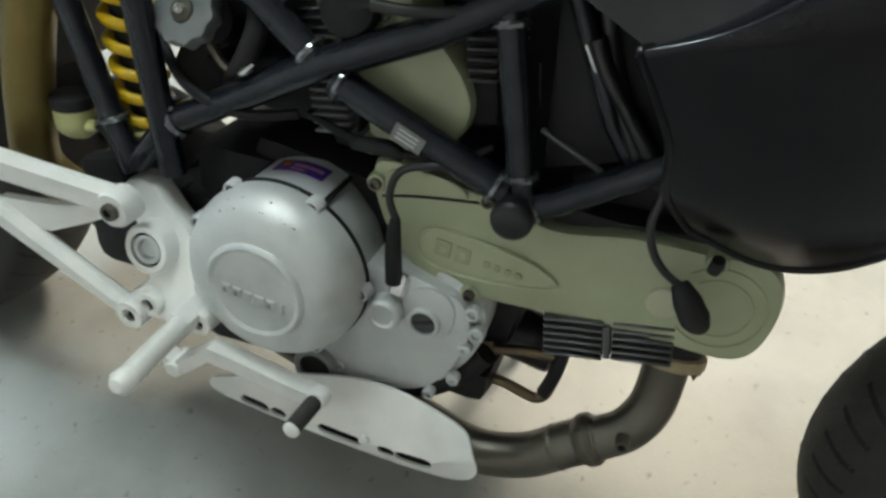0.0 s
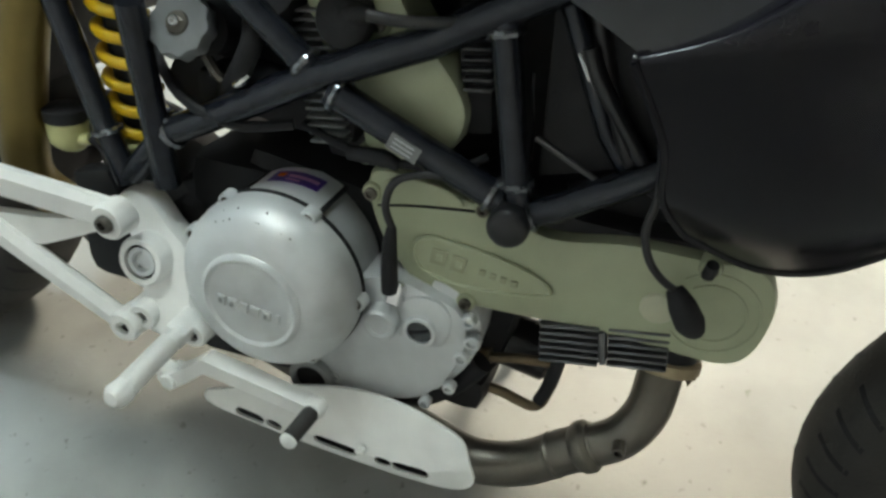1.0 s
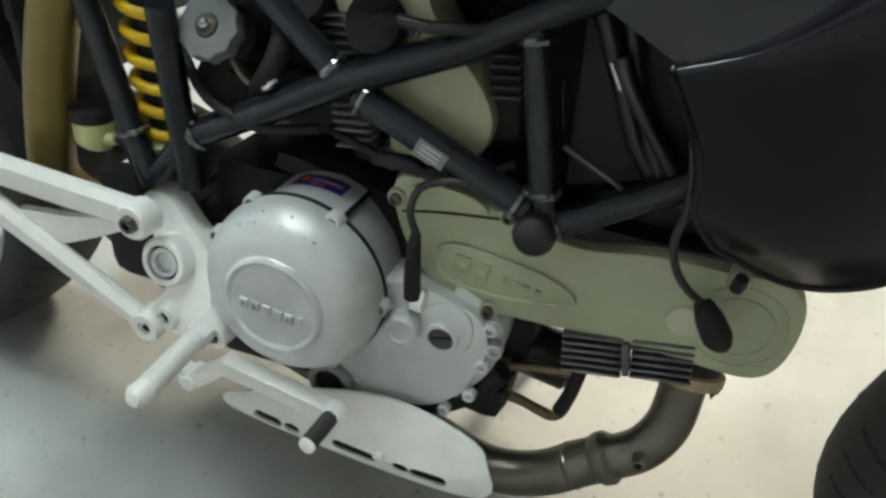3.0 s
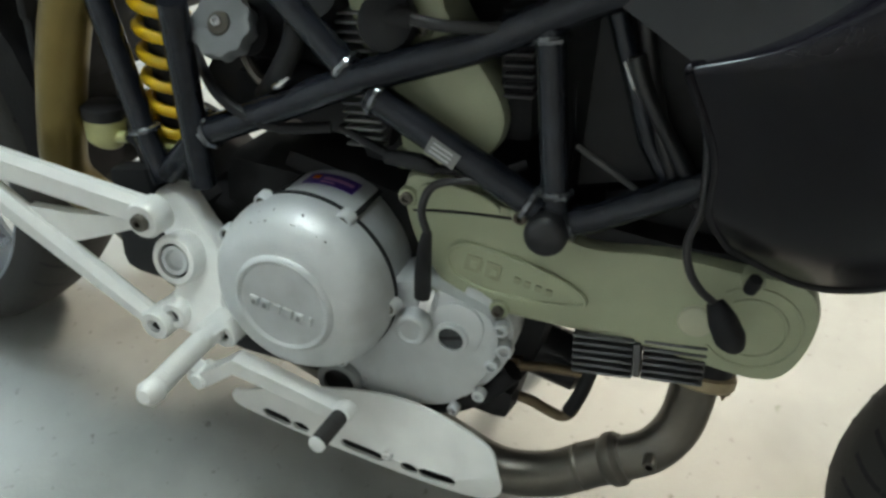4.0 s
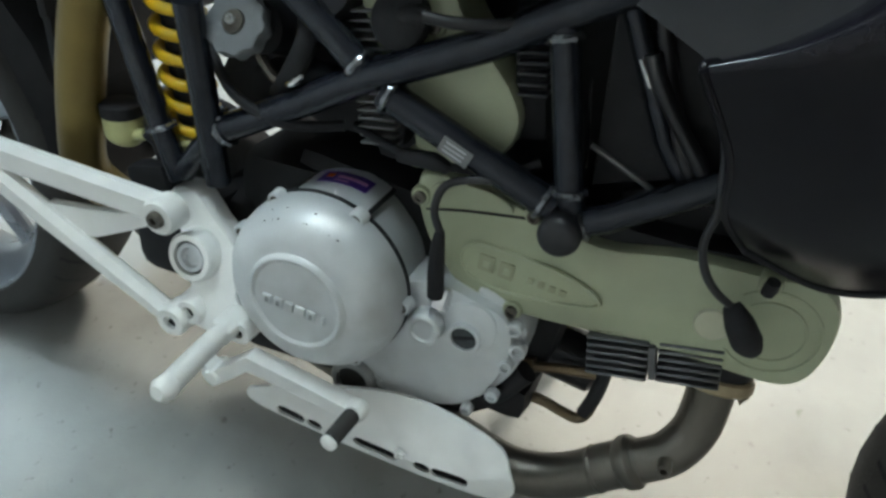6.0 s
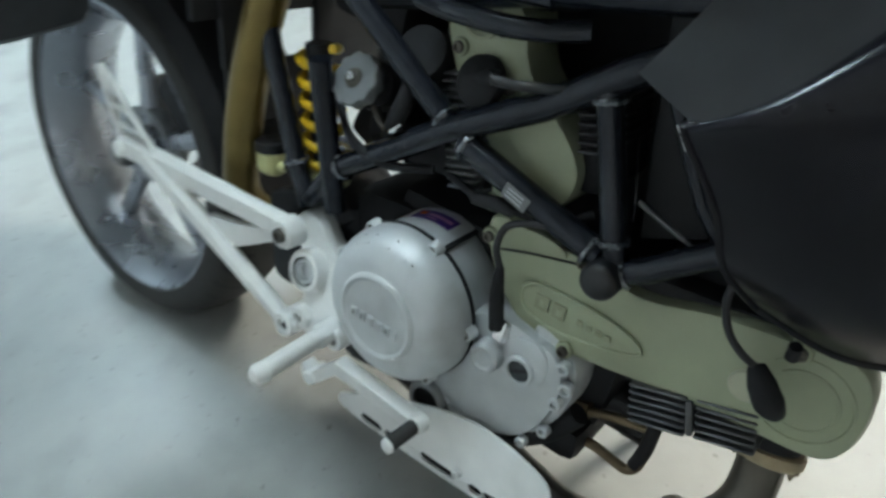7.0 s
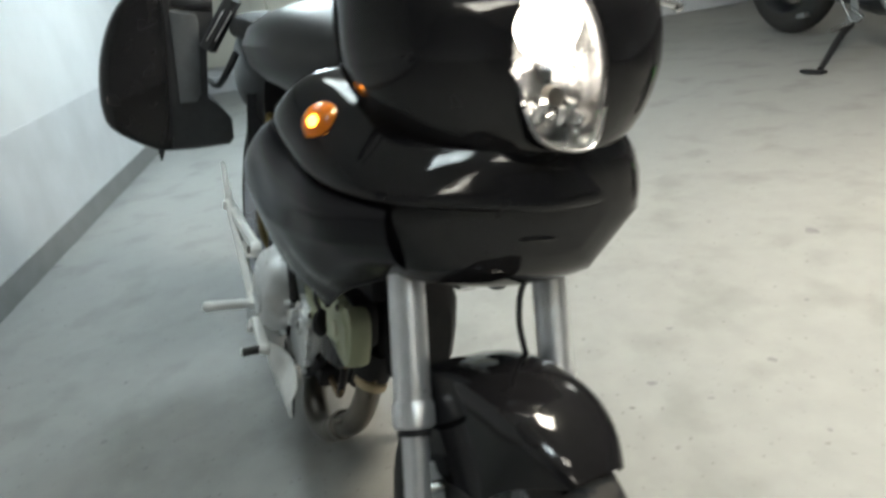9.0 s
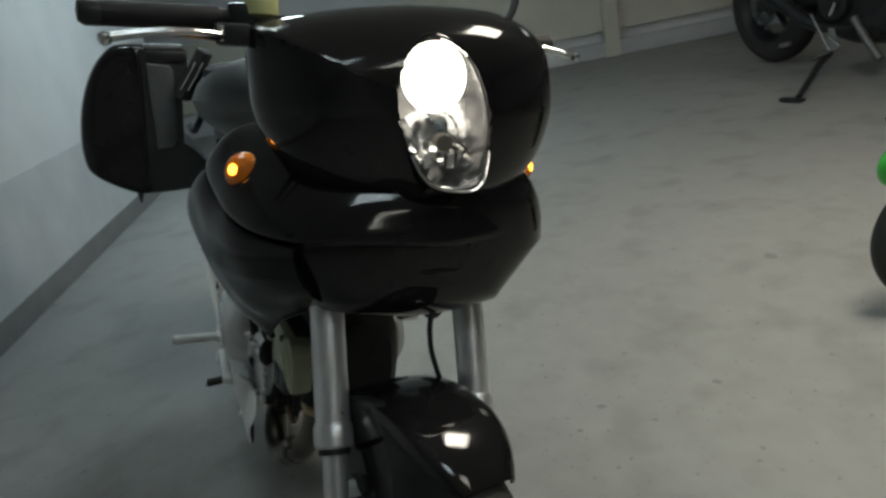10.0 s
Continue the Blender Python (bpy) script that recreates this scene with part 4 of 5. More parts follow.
# added black sheet behind the slot row, so that the slots read dark
part("shield_back", plate([(0.54, 0.172), (0.58, 0.156), (0.63, 0.152), (0.83, 0.156), (0.84, 0.205), (0.55, 0.20)], -0.121, -0.118), M_MATTE, shield)
bolt(0.735, -0.137, 0.187, 0.006, 0.003, shield, M_WHITE)

# rider's foot-rest hanger
HANGER = [(0.400, 0.422), (0.416, 0.433), (0.440, 0.429), (0.473, 0.404), (0.502, 0.383), (0.512, 0.348), (0.518, 0.325), (0.542, 0.309), (0.545, 0.294), (0.530, 0.290), (0.513, 0.296), (0.493, 0.285), (0.463, 0.287), (0.438, 0.292), (0.434, 0.309), (0.448, 0.320), (0.449, 0.333), (0.429, 0.356), (0.424, 0.383), (0.402, 0.400)]
hb_mesh = plate(HANGER, -0.016, 0.016, 0.007, 3)
for v in hb_mesh.verts:
    v.co.y += -0.129 + 0.42 * (v.co.z - 0.30)
hang = part("foot_rest_hanger", hb_mesh, M_WHITE, bike, "white-silver cast foot-rest hanger")
PIVOT = (0.4556, -0.1170, 0.3666)
piv = part("pivot_ring", lathe([(0.021, 0.018), (0.0275, 0.018), (0.0305, 0.014), (0.0325, -0.02), (0.021, -0.02)], out_y(*PIVOT, (-12, 0, 0)), 36, closed=True), M_WHITE, hang)
part("pivot_gap_ring", lathe([(0.0175, 0.012), (0.021, 0.012)], out_y(*PIVOT, (-12, 0, 0)), 32), M_MATTE, piv)
part("pivot_bolt", lathe([(0, 0.010), (0.0105, 0.010), (0.0125, 0.016), (0.0175, 0.016), (0.0175, -0.01)], out_y(*PIVOT, (-12, 0, 0)), 32), M_ALU, piv)
for x, y, z, r in ((0.4616, -0.1426, 0.3057, 0.0175), (0.5303, -0.1438, 0.3028, 0.0165), (0.4419, -0.1536, 0.2914, 0.0195)):
    b = part("hanger_boss", lathe([(r * 0.45, 0.010), (r * 0.9, 0.010), (r, 0.007), (r, -0.02), (r * 0.45, -0.02)], out_y(x, y, z), 26, closed=True), M_WHITE, hang)
    part("boss_bolt", lathe([(0, 0.004), (r * 0.45, 0.004)], out_y(x, y, z), 16), M_MATTE, b)
peg = part("foot_rest", tube([(0.521, -0.155, 0.312), (0.529, -0.265, 0.315)], 0.0108, 18, straight=True), M_WHITE, bike, "ribbed metal foot rest")
for k in range(20):
    p = Vector((0.5225, -0.180, 0.3127)).lerp(Vector((0.529, -0.265, 0.315)), 0.05 + k * 0.046)
    part("rib", tube([p + Vector((0.0002, 0.0022, 0.0004)), p - Vector((0.0001, 0.0002, 0.0001))], 0.0126, 18, straight=True), M_WHITE, peg)
part("foot_rest_end", lathe([(0, 0.014), (0.008, 0.013), (0.0135, 0.006), (0.0135, -0.006), (0, -0.006)], pose(0.529, -0.269, 0.315, 80, 0, 0), 18), M_WHITE, peg)
part("foot_rest_clevis", box((0.519, -0.150, 0.310), (0.026, 0.045, 0.026), (0, 20, 0), 0.005), M_WHITE, hang)

# passenger bracket: two arms, a web and a light rear truss
br = part("passenger_bracket", beam((0.092, -0.166, 0.464), (0.436, -0.136, 0.428), 0.040, 0.024, 0.009, h2=0.038), M_WHITE, bike, "white-silver triangular passenger foot-rest bracket")
eye = part("bracket_eye", lathe([(0.0105, 0.016), (0.019, 0.016), (0.0215, 0.012), (0.0215, -0.012), (0.0105, -0.012)], out_y(0.436, -0.138, 0.426), 28, closed=True), M_WHITE, br)
part("bracket_bolt", lathe([(0, 0.0095), (0.0045, 0.0095), (0.005, 0.0145), (0.009, 0.0145), (0.010, 0.012), (0.010, 0.0)], out_y(0.436, -0.146, 0.426), 20), M_STEEL, eye)
part("bracket_lower_arm", beam((0.155, -0.165, 0.458), (0.434, -0.147, 0.287), 0.036, 0.024, 0.009, h2=0.027), M_WHITE, br)
part("bracket_web", loft([[(x, y - 0.006, z0), (x, y + 0.006, z0), (x, y + 0.006, z1), (x, y - 0.006, z1)] for x, y, z0, z1 in ((0.275, -0.150, 0.366, 0.402), (0.34, -0.146, 0.372, 0.408), (0.385, -0.142, 0.392, 0.416), (0.43, -0.138, 0.414, 0.428))]), M_WHITE, br)
part("truss_bar", beam((0.100, -0.168, 0.472), (0.083, -0.180, 0.585), 0.012, 0.010, 0.003), M_WHITE, br)
part("truss_bar", beam((0.180, -0.162, 0.462), (0.086, -0.180, 0.585), 0.011, 0.010, 0.003), M_WHITE, br)
for f in (0.25, 0.5, 0.72):
    a = Vector((0.100, -0.168, 0.472)).lerp(Vector((0.083, -0.180, 0.585)), f)
    b = Vector((0.180, -0.162, 0.462)).lerp(Vector((0.086, -0.180, 0.585)), f * 0.9)
    part("truss_rung", beam(a, b, 0.007, 0.008, 0.002), M_WHITE, br)
part("bracket_foot", lathe([(0, 0.014), (0.012, 0.014), (0.014, 0.010), (0.014, -0.012), (0, -0.012)], out_y(0.098, -0.168, 0.460), 20), M_WHITE, br)

# brake pedal
ped = part("brake_pedal", loft([[(x, -0.158 + q * 0.011, z + w) for q, w in ((-1, -h), (1, -h), (1, h), (-1, h))] for x, z, h in ((0.486, 0.243, 0.009), (0.501, 0.233, 0.012), (0.527, 0.254, 0.011), (0.551, 0.276, 0.0105), (0.575, 0.273, 0.0100), (0.62, 0.267, 0.0095), (0.66, 0.261, 0.009), (0.693, 0.257, 0.008))]), M_WHITE, bike, "white-silver rear brake pedal")
part("pedal_hub", lathe([(0, 0.012), (0.009, 0.012), (0.011, 0.009), (0.011, -0.02), (0, -0.02)], out_y(0.501, -0.16, 0.235), 22), M_WHITE, ped)
part("pedal_pad", tube([(0.690, -0.170, 0.263), (0.6835, -0.208, 0.2555)], 0.0098, 18, straight=True), M_RUBBER, ped, "black rubber pedal pad")
part("pedal_tip", lathe([(0, 0.003), (0.008, 0.0025), (0.0098, 0.001), (0.0098, -0.003), (0, -0.003)], pose(0.6832, -0.2105, 0.255, 80, 0, 0), 18), M_WHITE, ped)
part("pedal_knuckle", lathe([(0, 0.008), (0.010, 0.007), (0.013, 0.0), (0.012, -0.01), (0, -0.01)], pose(0.691, -0.166, 0.264, 80, 0, 0), 18), M_WHITE, ped)

# swingarm, shock, reservoirs
part("swingarm", tube([(0.45, 0.02, 0.38), (0.30, 0.10, 0.41), (0.10, 0.13, 0.38), (-0.165, 0.155, 0.347)], [0.06, 0.05, 0.045, 0.05], 18), M_MATTE, bike, "black single-sided swingarm")
coil = []
sa, sb = Vector((0.388, -0.035, 0.648)), Vector((0.402, -0.035, 0.475))
for k in range(120):
    f = k / 119
    an = f * 2 * math.pi * 6.3
    coil.append(sa.lerp(sb, f) + Vector((0.026 * math.cos(an), 0.026 * math.sin(an), 0)))
shock = part("rear_shock", tube([sa + Vector((0, 0, 0.004)), sb - Vector((0, 0, 0.04))], 0.018, 18, straight=True), M_MATTE, bike)
part("shock_spring", tube(coil, 0.0068, 10, straight=True), M_YELLOW, shock, "yellow coil spring")
part("spring_seat", lathe([(0.012, 0.008), (0.034, 0.008), (0.036, 0.004), (0.032, -0.014), (0.016, -0.02)], pose(sb.x, sb.y, sb.z - 0.004), 26), M_FLUID, shock)
pts = []
for k in range(48):
    a = 2 * math.pi * k / 48
    pts.append((0.523 + (0.0315 + 0.0016 * math.cos(a * 10)) * math.cos(a), 0.646 + (0.0315 + 0.0016 * math.cos(a * 10)) * math.sin(a)))
knob = part("preload_knob", plate(pts, -0.112, -0.094, 0.003), M_KNOB, bike, "grey scalloped preload adjuster knob")
part("knob_washer", lathe([(0, 0.002), (0.011, 0.002), (0.012, 0.0)], out_y(0.523, -0.1125, 0.646), 22), M_STEEL, knob)
bolt(0.523, -0.115, 0.646, 0.0055, 0.005, knob, M_CHROME)
set_in([knob], 1.037)
c = RIGHT + (Vector((0.523, -0.112, 0.646)) - RIGHT) * 1.037
tilt = Matrix.Translation(c) @ Matrix.Rotation(radians(-32), 4, "X") @ Matrix.Translation(-c)
for ob in (knob, *knob.children_recursive):
    ob.data.transform(tilt)
part("preload_body", lathe([(0, 0.0), (0.027, 0.0), (0.028, -0.03), (0.032, -0.04), (0.032, -0.075), (0, -0.08)], out_y(0.515, -0.060, 0.628, (-10, 0, 0)), 30), M_MATTE, bike)
res = part("brake_fluid_reservoir", tube([(0.320, -0.068, 0.462), (0.321, -0.068, 0.468), (0.322, -0.068, 0.493)], [0.0185, 0.0222, 0.0232], 22, 3), M_FLUID, bike, "pale yellow brake fluid reservoir")
part("reservoir_cap", lathe([(0, 0.017), (0.0195, 0.017), (0.0245, 0.014), (0.0245, 0.0), (0, 0.0)], pose(0.322, -0.068, 0.493), 26), M_MATTE, res)
part("reservoir_spout", tube([(0.338, -0.070, 0.472), (0.356, -0.070, 0.476)], 0.0075, 10, straight=True), M_FLUID, res)
part("brake_master_cylinder", box((0.372, -0.075, 0.41), (0.06, 0.035, 0.075), (0, -15, 0), 0.012), M_MATTE, bike)
part("reservoir_hose", tube([(0.356, -0.070, 0.476), (0.372, -0.070, 0.466), (0.378, -0.070, 0.43)], 0.006, 8), M_MATTE, bike)
part("hub_carrier", box((0.40, -0.05, 0.36), (0.12, 0.10, 0.12), (0, 0, 0), 0.025), M_MATTE, bike)

# side stand on the far side
part("side_stand", tube([(0.78, 0.10, 0.26), (0.85, 0.24, 0.15), (0.872, 0.31, 0.098)], 0.011, 12, straight=True), M_SATIN, bike, "black side stand")
sf = box((0, 0, 0), (0.075, 0.045, 0.012), (0, 0, 0), 0.004)
part("stand_foot", sf, M_SATIN, bike).matrix_local = BIKE.inverted() @ pose(0.90, 0.275, 0.0075, 0, 0, 20)
part("gear_lever", tube([(0.92, 0.14, 0.50), (0.97, 0.17, 0.515), (1.0, 0.185, 0.505), (1.0, 0.22, 0.504)], 0.007, 10), M_CHROME, bike, "silver gear lever")
part("left_case", lathe([(0, 0.05), (0.06, 0.05), (0.085, 0.03), (0.095, -0.05), (0, -0.05)], pose(0.86, 0.17, 0.42, -90, 0, 0), 36), M_ALU_DARK, bike, "dull silver left engine case")
part("inner_panel", plate([(0.875, 0.545), (0.99, 0.585), (1.08, 0.66), (1.08, 0.80), (0.86, 0.78)], -0.055, -0.045, 0.003), M_MATTE, bike, "black inner fairing panel")
# added black sheet that stands in for the dark interior behind the engine
part("inner_wall", plate([(0.50, 0.25), (0.62, 0.25), (0.90, 0.46), (1.08, 0.56), (1.08, 0.86), (0.53, 0.86), (0.50, 0.60)], 0.075, 0.085, 0.003), M_MATTE, bike)
INNER = [
    part("inner_cable", tube([(0.90, -0.10, 0.73), (0.925, -0.10, 0.66), (0.955, -0.105, 0.60), (0.985, -0.10, 0.575)], 0.007, 10), M_SATIN, bike),
    part("inner_stay", tube([(0.875, -0.105, 0.735), (0.93, -0.10, 0.62), (0.965, -0.10, 0.575)], 0.009, 10, straight=True), M_FRAME, bike),
    part("inner_hose", tube([(0.905, -0.112, 0.69), (0.916, -0.112, 0.668), (0.942, -0.112, 0.634), (0.960, -0.112, 0.612), (0.978, -0.108, 0.586)], [0.007, 0.0075, 0.006, 0.0075, 0.006], 10), M_SATIN, bike, "dark ribbed hose behind the frame"),
    part("bare_wire", tube([(0.861, -0.098, 0.658), (0.863, -0.098, 0.64), (0.868, -0.098, 0.612), (0.871, -0.098, 0.58)], 0.0014, 6), M_CHROME, bike),
    part("inner_rod", tube([(0.872, -0.095, 0.60), (0.93, -0.092, 0.572)], 0.003, 8, straight=True), M_FIN, bike),
    part("inner_clip", tube([(0.897, -0.112, 0.684), (0.909, -0.112, 0.664)], 0.0017, 8, straight=True), M_CHROME, bike),
]
set_in(INNER, 1.065)

# side panels, body, cowl
for s in (-1, 1):
    f = (lambda p: p) if s < 0 else (lambda p: (p[0], 1.84 * (0.02 + 0.035 * p[0]) - 0.84 * p[1], p[2]))
    # top roll, top edge, shoulder, crease, lower flank, hem
    rows = [[(0.962, -0.192, 0.716), (0.946, -0.208, 0.716), (0.945, -0.213, 0.712), (0.948, -0.212, 0.706), (0.976, -0.197, 0.655), (0.986, -0.172, 0.603), (1.012, -0.135, 0.560)],
            [(1.015, -0.198, 0.760), (1.000, -0.232, 0.750), (1.000, -0.239, 0.738), (1.010, -0.227, 0.703), (1.036, -0.206, 0.650), (1.050, -0.174, 0.592), (1.075, -0.122, 0.538)],
            [(1.080, -0.195, 0.838), (1.066, -0.238, 0.812), (1.080, -0.248, 0.780), (1.090, -0.226, 0.701), (1.106, -0.200, 0.648), (1.112, -0.165, 0.594), (1.128, -0.119, 0.549)],
            [(1.140, -0.185, 0.872), (1.132, -0.222, 0.856), (1.142, -0.240, 0.808), (1.152, -0.219, 0.704), (1.160, -0.190, 0.652), (1.164, -0.158, 0.612), (1.176, -0.115, 0.583)],
            [(1.215, -0.178, 0.838), (1.220, -0.207, 0.826), (1.222, -0.224, 0.785), (1.222, -0.205, 0.708), (1.225, -0.178, 0.662), (1.226, -0.150, 0.635), (1.228, -0.108, 0.615)],
            [(1.312, -0.165, 0.806), (1.322, -0.190, 0.801), (1.325, -0.194, 0.768), (1.320, -0.173, 0.720), (1.314, -0.143, 0.690), (1.305, -0.110, 0.668), (1.300, -0.078, 0.653)],
            [(1.398, -0.100, 0.792), (1.413, -0.122, 0.789), (1.408, -0.122, 0.765), (1.394, -0.112, 0.735), (1.380, -0.096, 0.708), (1.362, -0.075, 0.688), (1.340, -0.050, 0.672)]]
    g = [[Vector(f(p)) for p in spline(r[:4], 6)[:-1]] + [Vector(f(p)) for p in spline(r[3:], 6)] for r in rows]
    panel = part("side_panel", thicken(loft(g, closed=False, caps=False, n=6), 0.004), M_PANEL, bike, "dark gloss fairing side panel with a level crease")
    part("panel_edge", tube([Vector(f(p)) for p in rows[0]], 0.003, 8), M_PANEL, panel)
    inner = [[(0.893, -0.184, 0.738), (0.918, -0.194, 0.728), (0.950, -0.203, 0.714)], [(0.928, -0.168, 0.790), (0.970, -0.188, 0.778), (1.022, -0.210, 0.764)], [(0.965, -0.160, 0.855), (1.000, -0.175, 0.848), (1.084, -0.198, 0.838)]]
    part("knee_cover", thicken(loft([[Vector(f(p)) for p in spline(r, 4)] for r in inner], closed=False, caps=False, n=4), 0.004), M_SATIN, bike, "satin black cover between tank and side panel")
    part("panel_edge", tube([Vector(f(r[-1])) for r in rows], 0.003, 8), M_MATTE, panel)

# shoulders above the panels, round the nose: a glossy wing that ends in a rounded lip over a dark gap
WING = [[(1.145, -0.150, 0.935), (1.140, -0.180, 0.918), (1.137, -0.200, 0.895), (1.138, -0.212, 0.884), (1.142, -0.200, 0.878)],
        [(1.190, -0.110, 0.955), (1.190, -0.170, 0.936), (1.187, -0.208, 0.900), (1.186, -0.222, 0.868), (1.188, -0.208, 0.860)],
        [(1.250, -0.080, 0.955), (1.252, -0.150, 0.926), (1.252, -0.196, 0.880), (1.252, -0.214, 0.842), (1.252, -0.200, 0.834)],
        [(1.310, -0.060, 0.945), (1.318, -0.130, 0.905), (1.324, -0.175, 0.858), (1.324, -0.198, 0.820), (1.320, -0.183, 0.812)],
        [(1.360, -0.040, 0.930), (1.378, -0.100, 0.885), (1.388, -0.142, 0.843), (1.390, -0.164, 0.808), (1.384, -0.148, 0.800)],
        [(1.395, 0.000, 0.915), (1.418, -0.050, 0.868), (1.428, -0.084, 0.832), (1.432, -0.104, 0.802), (1.424, -0.090, 0.795)],
        [(1.415, 0.060, 0.905), (1.440, 0.030, 0.860), (1.450, 0.020, 0.828), (1.456, 0.010, 0.798), (1.446, 0.015, 0.791)],
        [(1.418, 0.105, 0.905), (1.444, 0.105, 0.858), (1.454, 0.105, 0.826), (1.460, 0.105, 0.796), (1.450, 0.105, 0.789)]]
WING += [[(p[0], (0.02 + 0.035 * p[0]) * 1.83 - 0.83 * p[1], p[2]) for p in r] for r in WING[5:1:-1]]
part("shoulder_wing", thicken(loft([spline(r, 5) for r in WING], closed=False, caps=False, n=6), 0.004), M_BLACK, bike, "glossy black fairing shoulder around the indicators")

secs = []
for x, yc, hw, zt, zb, zm in ((0.98, 0.045, 0.14, 0.885, 0.80, 0.84), (1.06, 0.05, 0.18, 0.925, 0.81, 0.855), (1.16, 0.055, 0.225, 0.950, 0.775, 0.85), (1.25, 0.062, 0.258, 0.950, 0.695, 0.82), (1.31, 0.072, 0.252, 0.945, 0.652, 0.80), (1.375, 0.088, 0.226, 0.93, 0.655, 0.780), (1.420, 0.10, 0.170, 0.905, 0.685, 0.775), (1.442, 0.105, 0.09, 0.87, 0.725, 0.775)):
    loop = []
    for k in range(36):
        a = 2 * math.pi * k / 36
        c, q = math.cos(a), math.sin(a)
        y, z = hw * math.copysign(abs(c) ** 0.75, c), zm + (zt - zm) * abs(q) ** 0.85
        if q < 0:
            # a straight flank down to a sharp chin corner, then a shallow belly
            d = min(k - 18, 36 - k)
            u, v = (1 - 0.40 * d / 5, -0.86 * d / 5) if d <= 5 else (0.60 * (1 - (d - 5) / 4), -0.86 - 0.14 * (1 - (1 - (d - 5) / 4) ** 2))
            y, z = hw * math.copysign(u, c), zm + (zm - zb) * v
        loop.append((x, yc + (y * 0.92 if y > 0 else y), z))
    secs.append(loop)
body = part("fairing_body", loft(secs, n=5), M_BLACK, bike, "glossy black fairing body")

# ledges under the cowl, intake mouth and lower lips on the nose
for z, r in ((0.872, 0.0032), (0.862, 0.0022)):
    part("nose_ledge", tube([(1.442 - 4.2 * (y - 0.09) ** 2 + (0.872 - z) * 0.6, y, z - 0.09 * (y + 0.06)) for y in [-0.07 + k * 0.022 for k in range(13)]], r, 8), M_BLACK, body)
for z, x, y0, y1, r in ((0.752, 1.441, -0.04, 0.20, 0.0046), (0.736, 1.434, -0.02, 0.18, 0.003)):
    part("nose_lip", tube([(x - 3.2 * (y - 0.09) ** 2 - 40 * max(0, abs(y - 0.09) - 0.09) ** 3, y, z - 0.03 * (y + 0.03)) for y in [y0 + (y1 - y0) * k / 14 for k in range(15)]], r, 8), M_BLACK, body)
for s in (-1, 1):
    c = Vector((1.282, -0.176, 0.878)) if s < 0 else Vector((1.300, 0.286, 0.878))
    m = Matrix.Translation(c) @ Vector((0.62, s * 0.7, 0.25)).to_track_quat("Z", "Y").to_matrix().to_4x4()
    ind = part("indicator", lathe([(0, 0.022), (0.014, 0.019), (0.024, 0.011), (0.030, 0.0), (0.031, -0.010), (0.026, -0.03), (0, -0.03)], m, 30), M_ORANGE, bike, "amber turn signal lens")
    part("indicator_bulb", lathe([(0, 0.0235), (0.006, 0.0228), (0.010, 0.0185), (0, 0.015)], m, 18), M_AMBER_ON, ind)

# cowl and headlight, turned with the bars
COWL = [(-0.172, 1.078), (-0.171, 1.026), (-0.166, 0.970), (-0.138, 0.917), (-0.083, 0.868), (-0.007, 0.840), (0.096, 0.823), (0.200, 0.841), (0.264, 0.896), (0.292, 0.968), (0.292, 1.04), (0.272, 1.092), (0.206, 1.126), (0.098, 1.131), (-0.003, 1.123), (-0.085, 1.110), (-0.150, 1.095), (-0.168, 1.089)]
base = spline([(1.35, y, z) for y, z in COWL], 10, True)
cen = Vector((1.35, 0.065, 0.985))
LAMP = [(0.026, 1.062), (0.003, 0.998), (0.018, 0.950), (0.044, 0.893), (0.086, 0.877), (0.130, 0.884), (0.146, 0.942), (0.148, 0.999), (0.122, 1.060), (0.07, 1.088)]
lamp_loop = [(p.y, p.z) for p in spline([(0, y, z) for y, z in LAMP], 5, True)]


def inside(y, z, poly):
    hit = False
    for (a, b), (c, d) in zip(poly, poly[1:] + poly[:1]):
        if (b > z) != (d > z) and y < (c - a) * (z - b) / (d - b) + a:
            hit = not hit
    return hit


secs = [[cen + (p - cen) * 0.985 + Vector((-0.05, 0, 0)) for p in base]]
for k in range(81):
    u = k / 80 * math.pi / 2
    sc = max(0.02, math.cos(u)) ** 0.62
    secs.append([cen + (p - cen) * sc + Vector((0.118 * math.sin(u) - 0.10 * max(0, p.z - 0.985) * sc * 1.2, 0, 0)) for p in base])
bm = loft(secs)
bmesh.ops.delete(bm, geom=[f for f in bm.faces if f.calc_center_median().x > 1.38 and inside(0.07 + (f.calc_center_median().y - 0.07) / 0.96, 0.985 + (f.calc_center_median().z - 0.985) / 0.96, lamp_loop)], context="FACES")
cowl = part("cowl", bm, M_BLACK, bike, "glossy black headlight cowl")
hl = part("headlight", loft([[(1.484 - 0.22 * (z - 0.88) + o, 0.07 + (y - 0.07) * k, 0.985 + (z - 0.985) * k) for y, z in lamp_loop] for k, o in ((1.06, -0.03), (1.035, -0.006), (1.02, -0.001), (0.995, 0.001), (0.975, 0.0), (0.965, -0.012))], caps=False), M_BLACK, bike, "clear headlight with a bright metal reflector, switched on")
part("reflector", loft([[(1.474 - 0.22 * (z - 0.88) - o, 0.07 + (y - 0.07) * k, 0.985 + (z - 0.985) * k) for y, z in lamp_loop] for k, o in ((0.98, 0.0), (0.9, 0.02), (0.75, 0.045), (0.5, 0.062), (0.02, 0.07))], caps=False), M_REFLECT, hl, "bright faceted reflector")
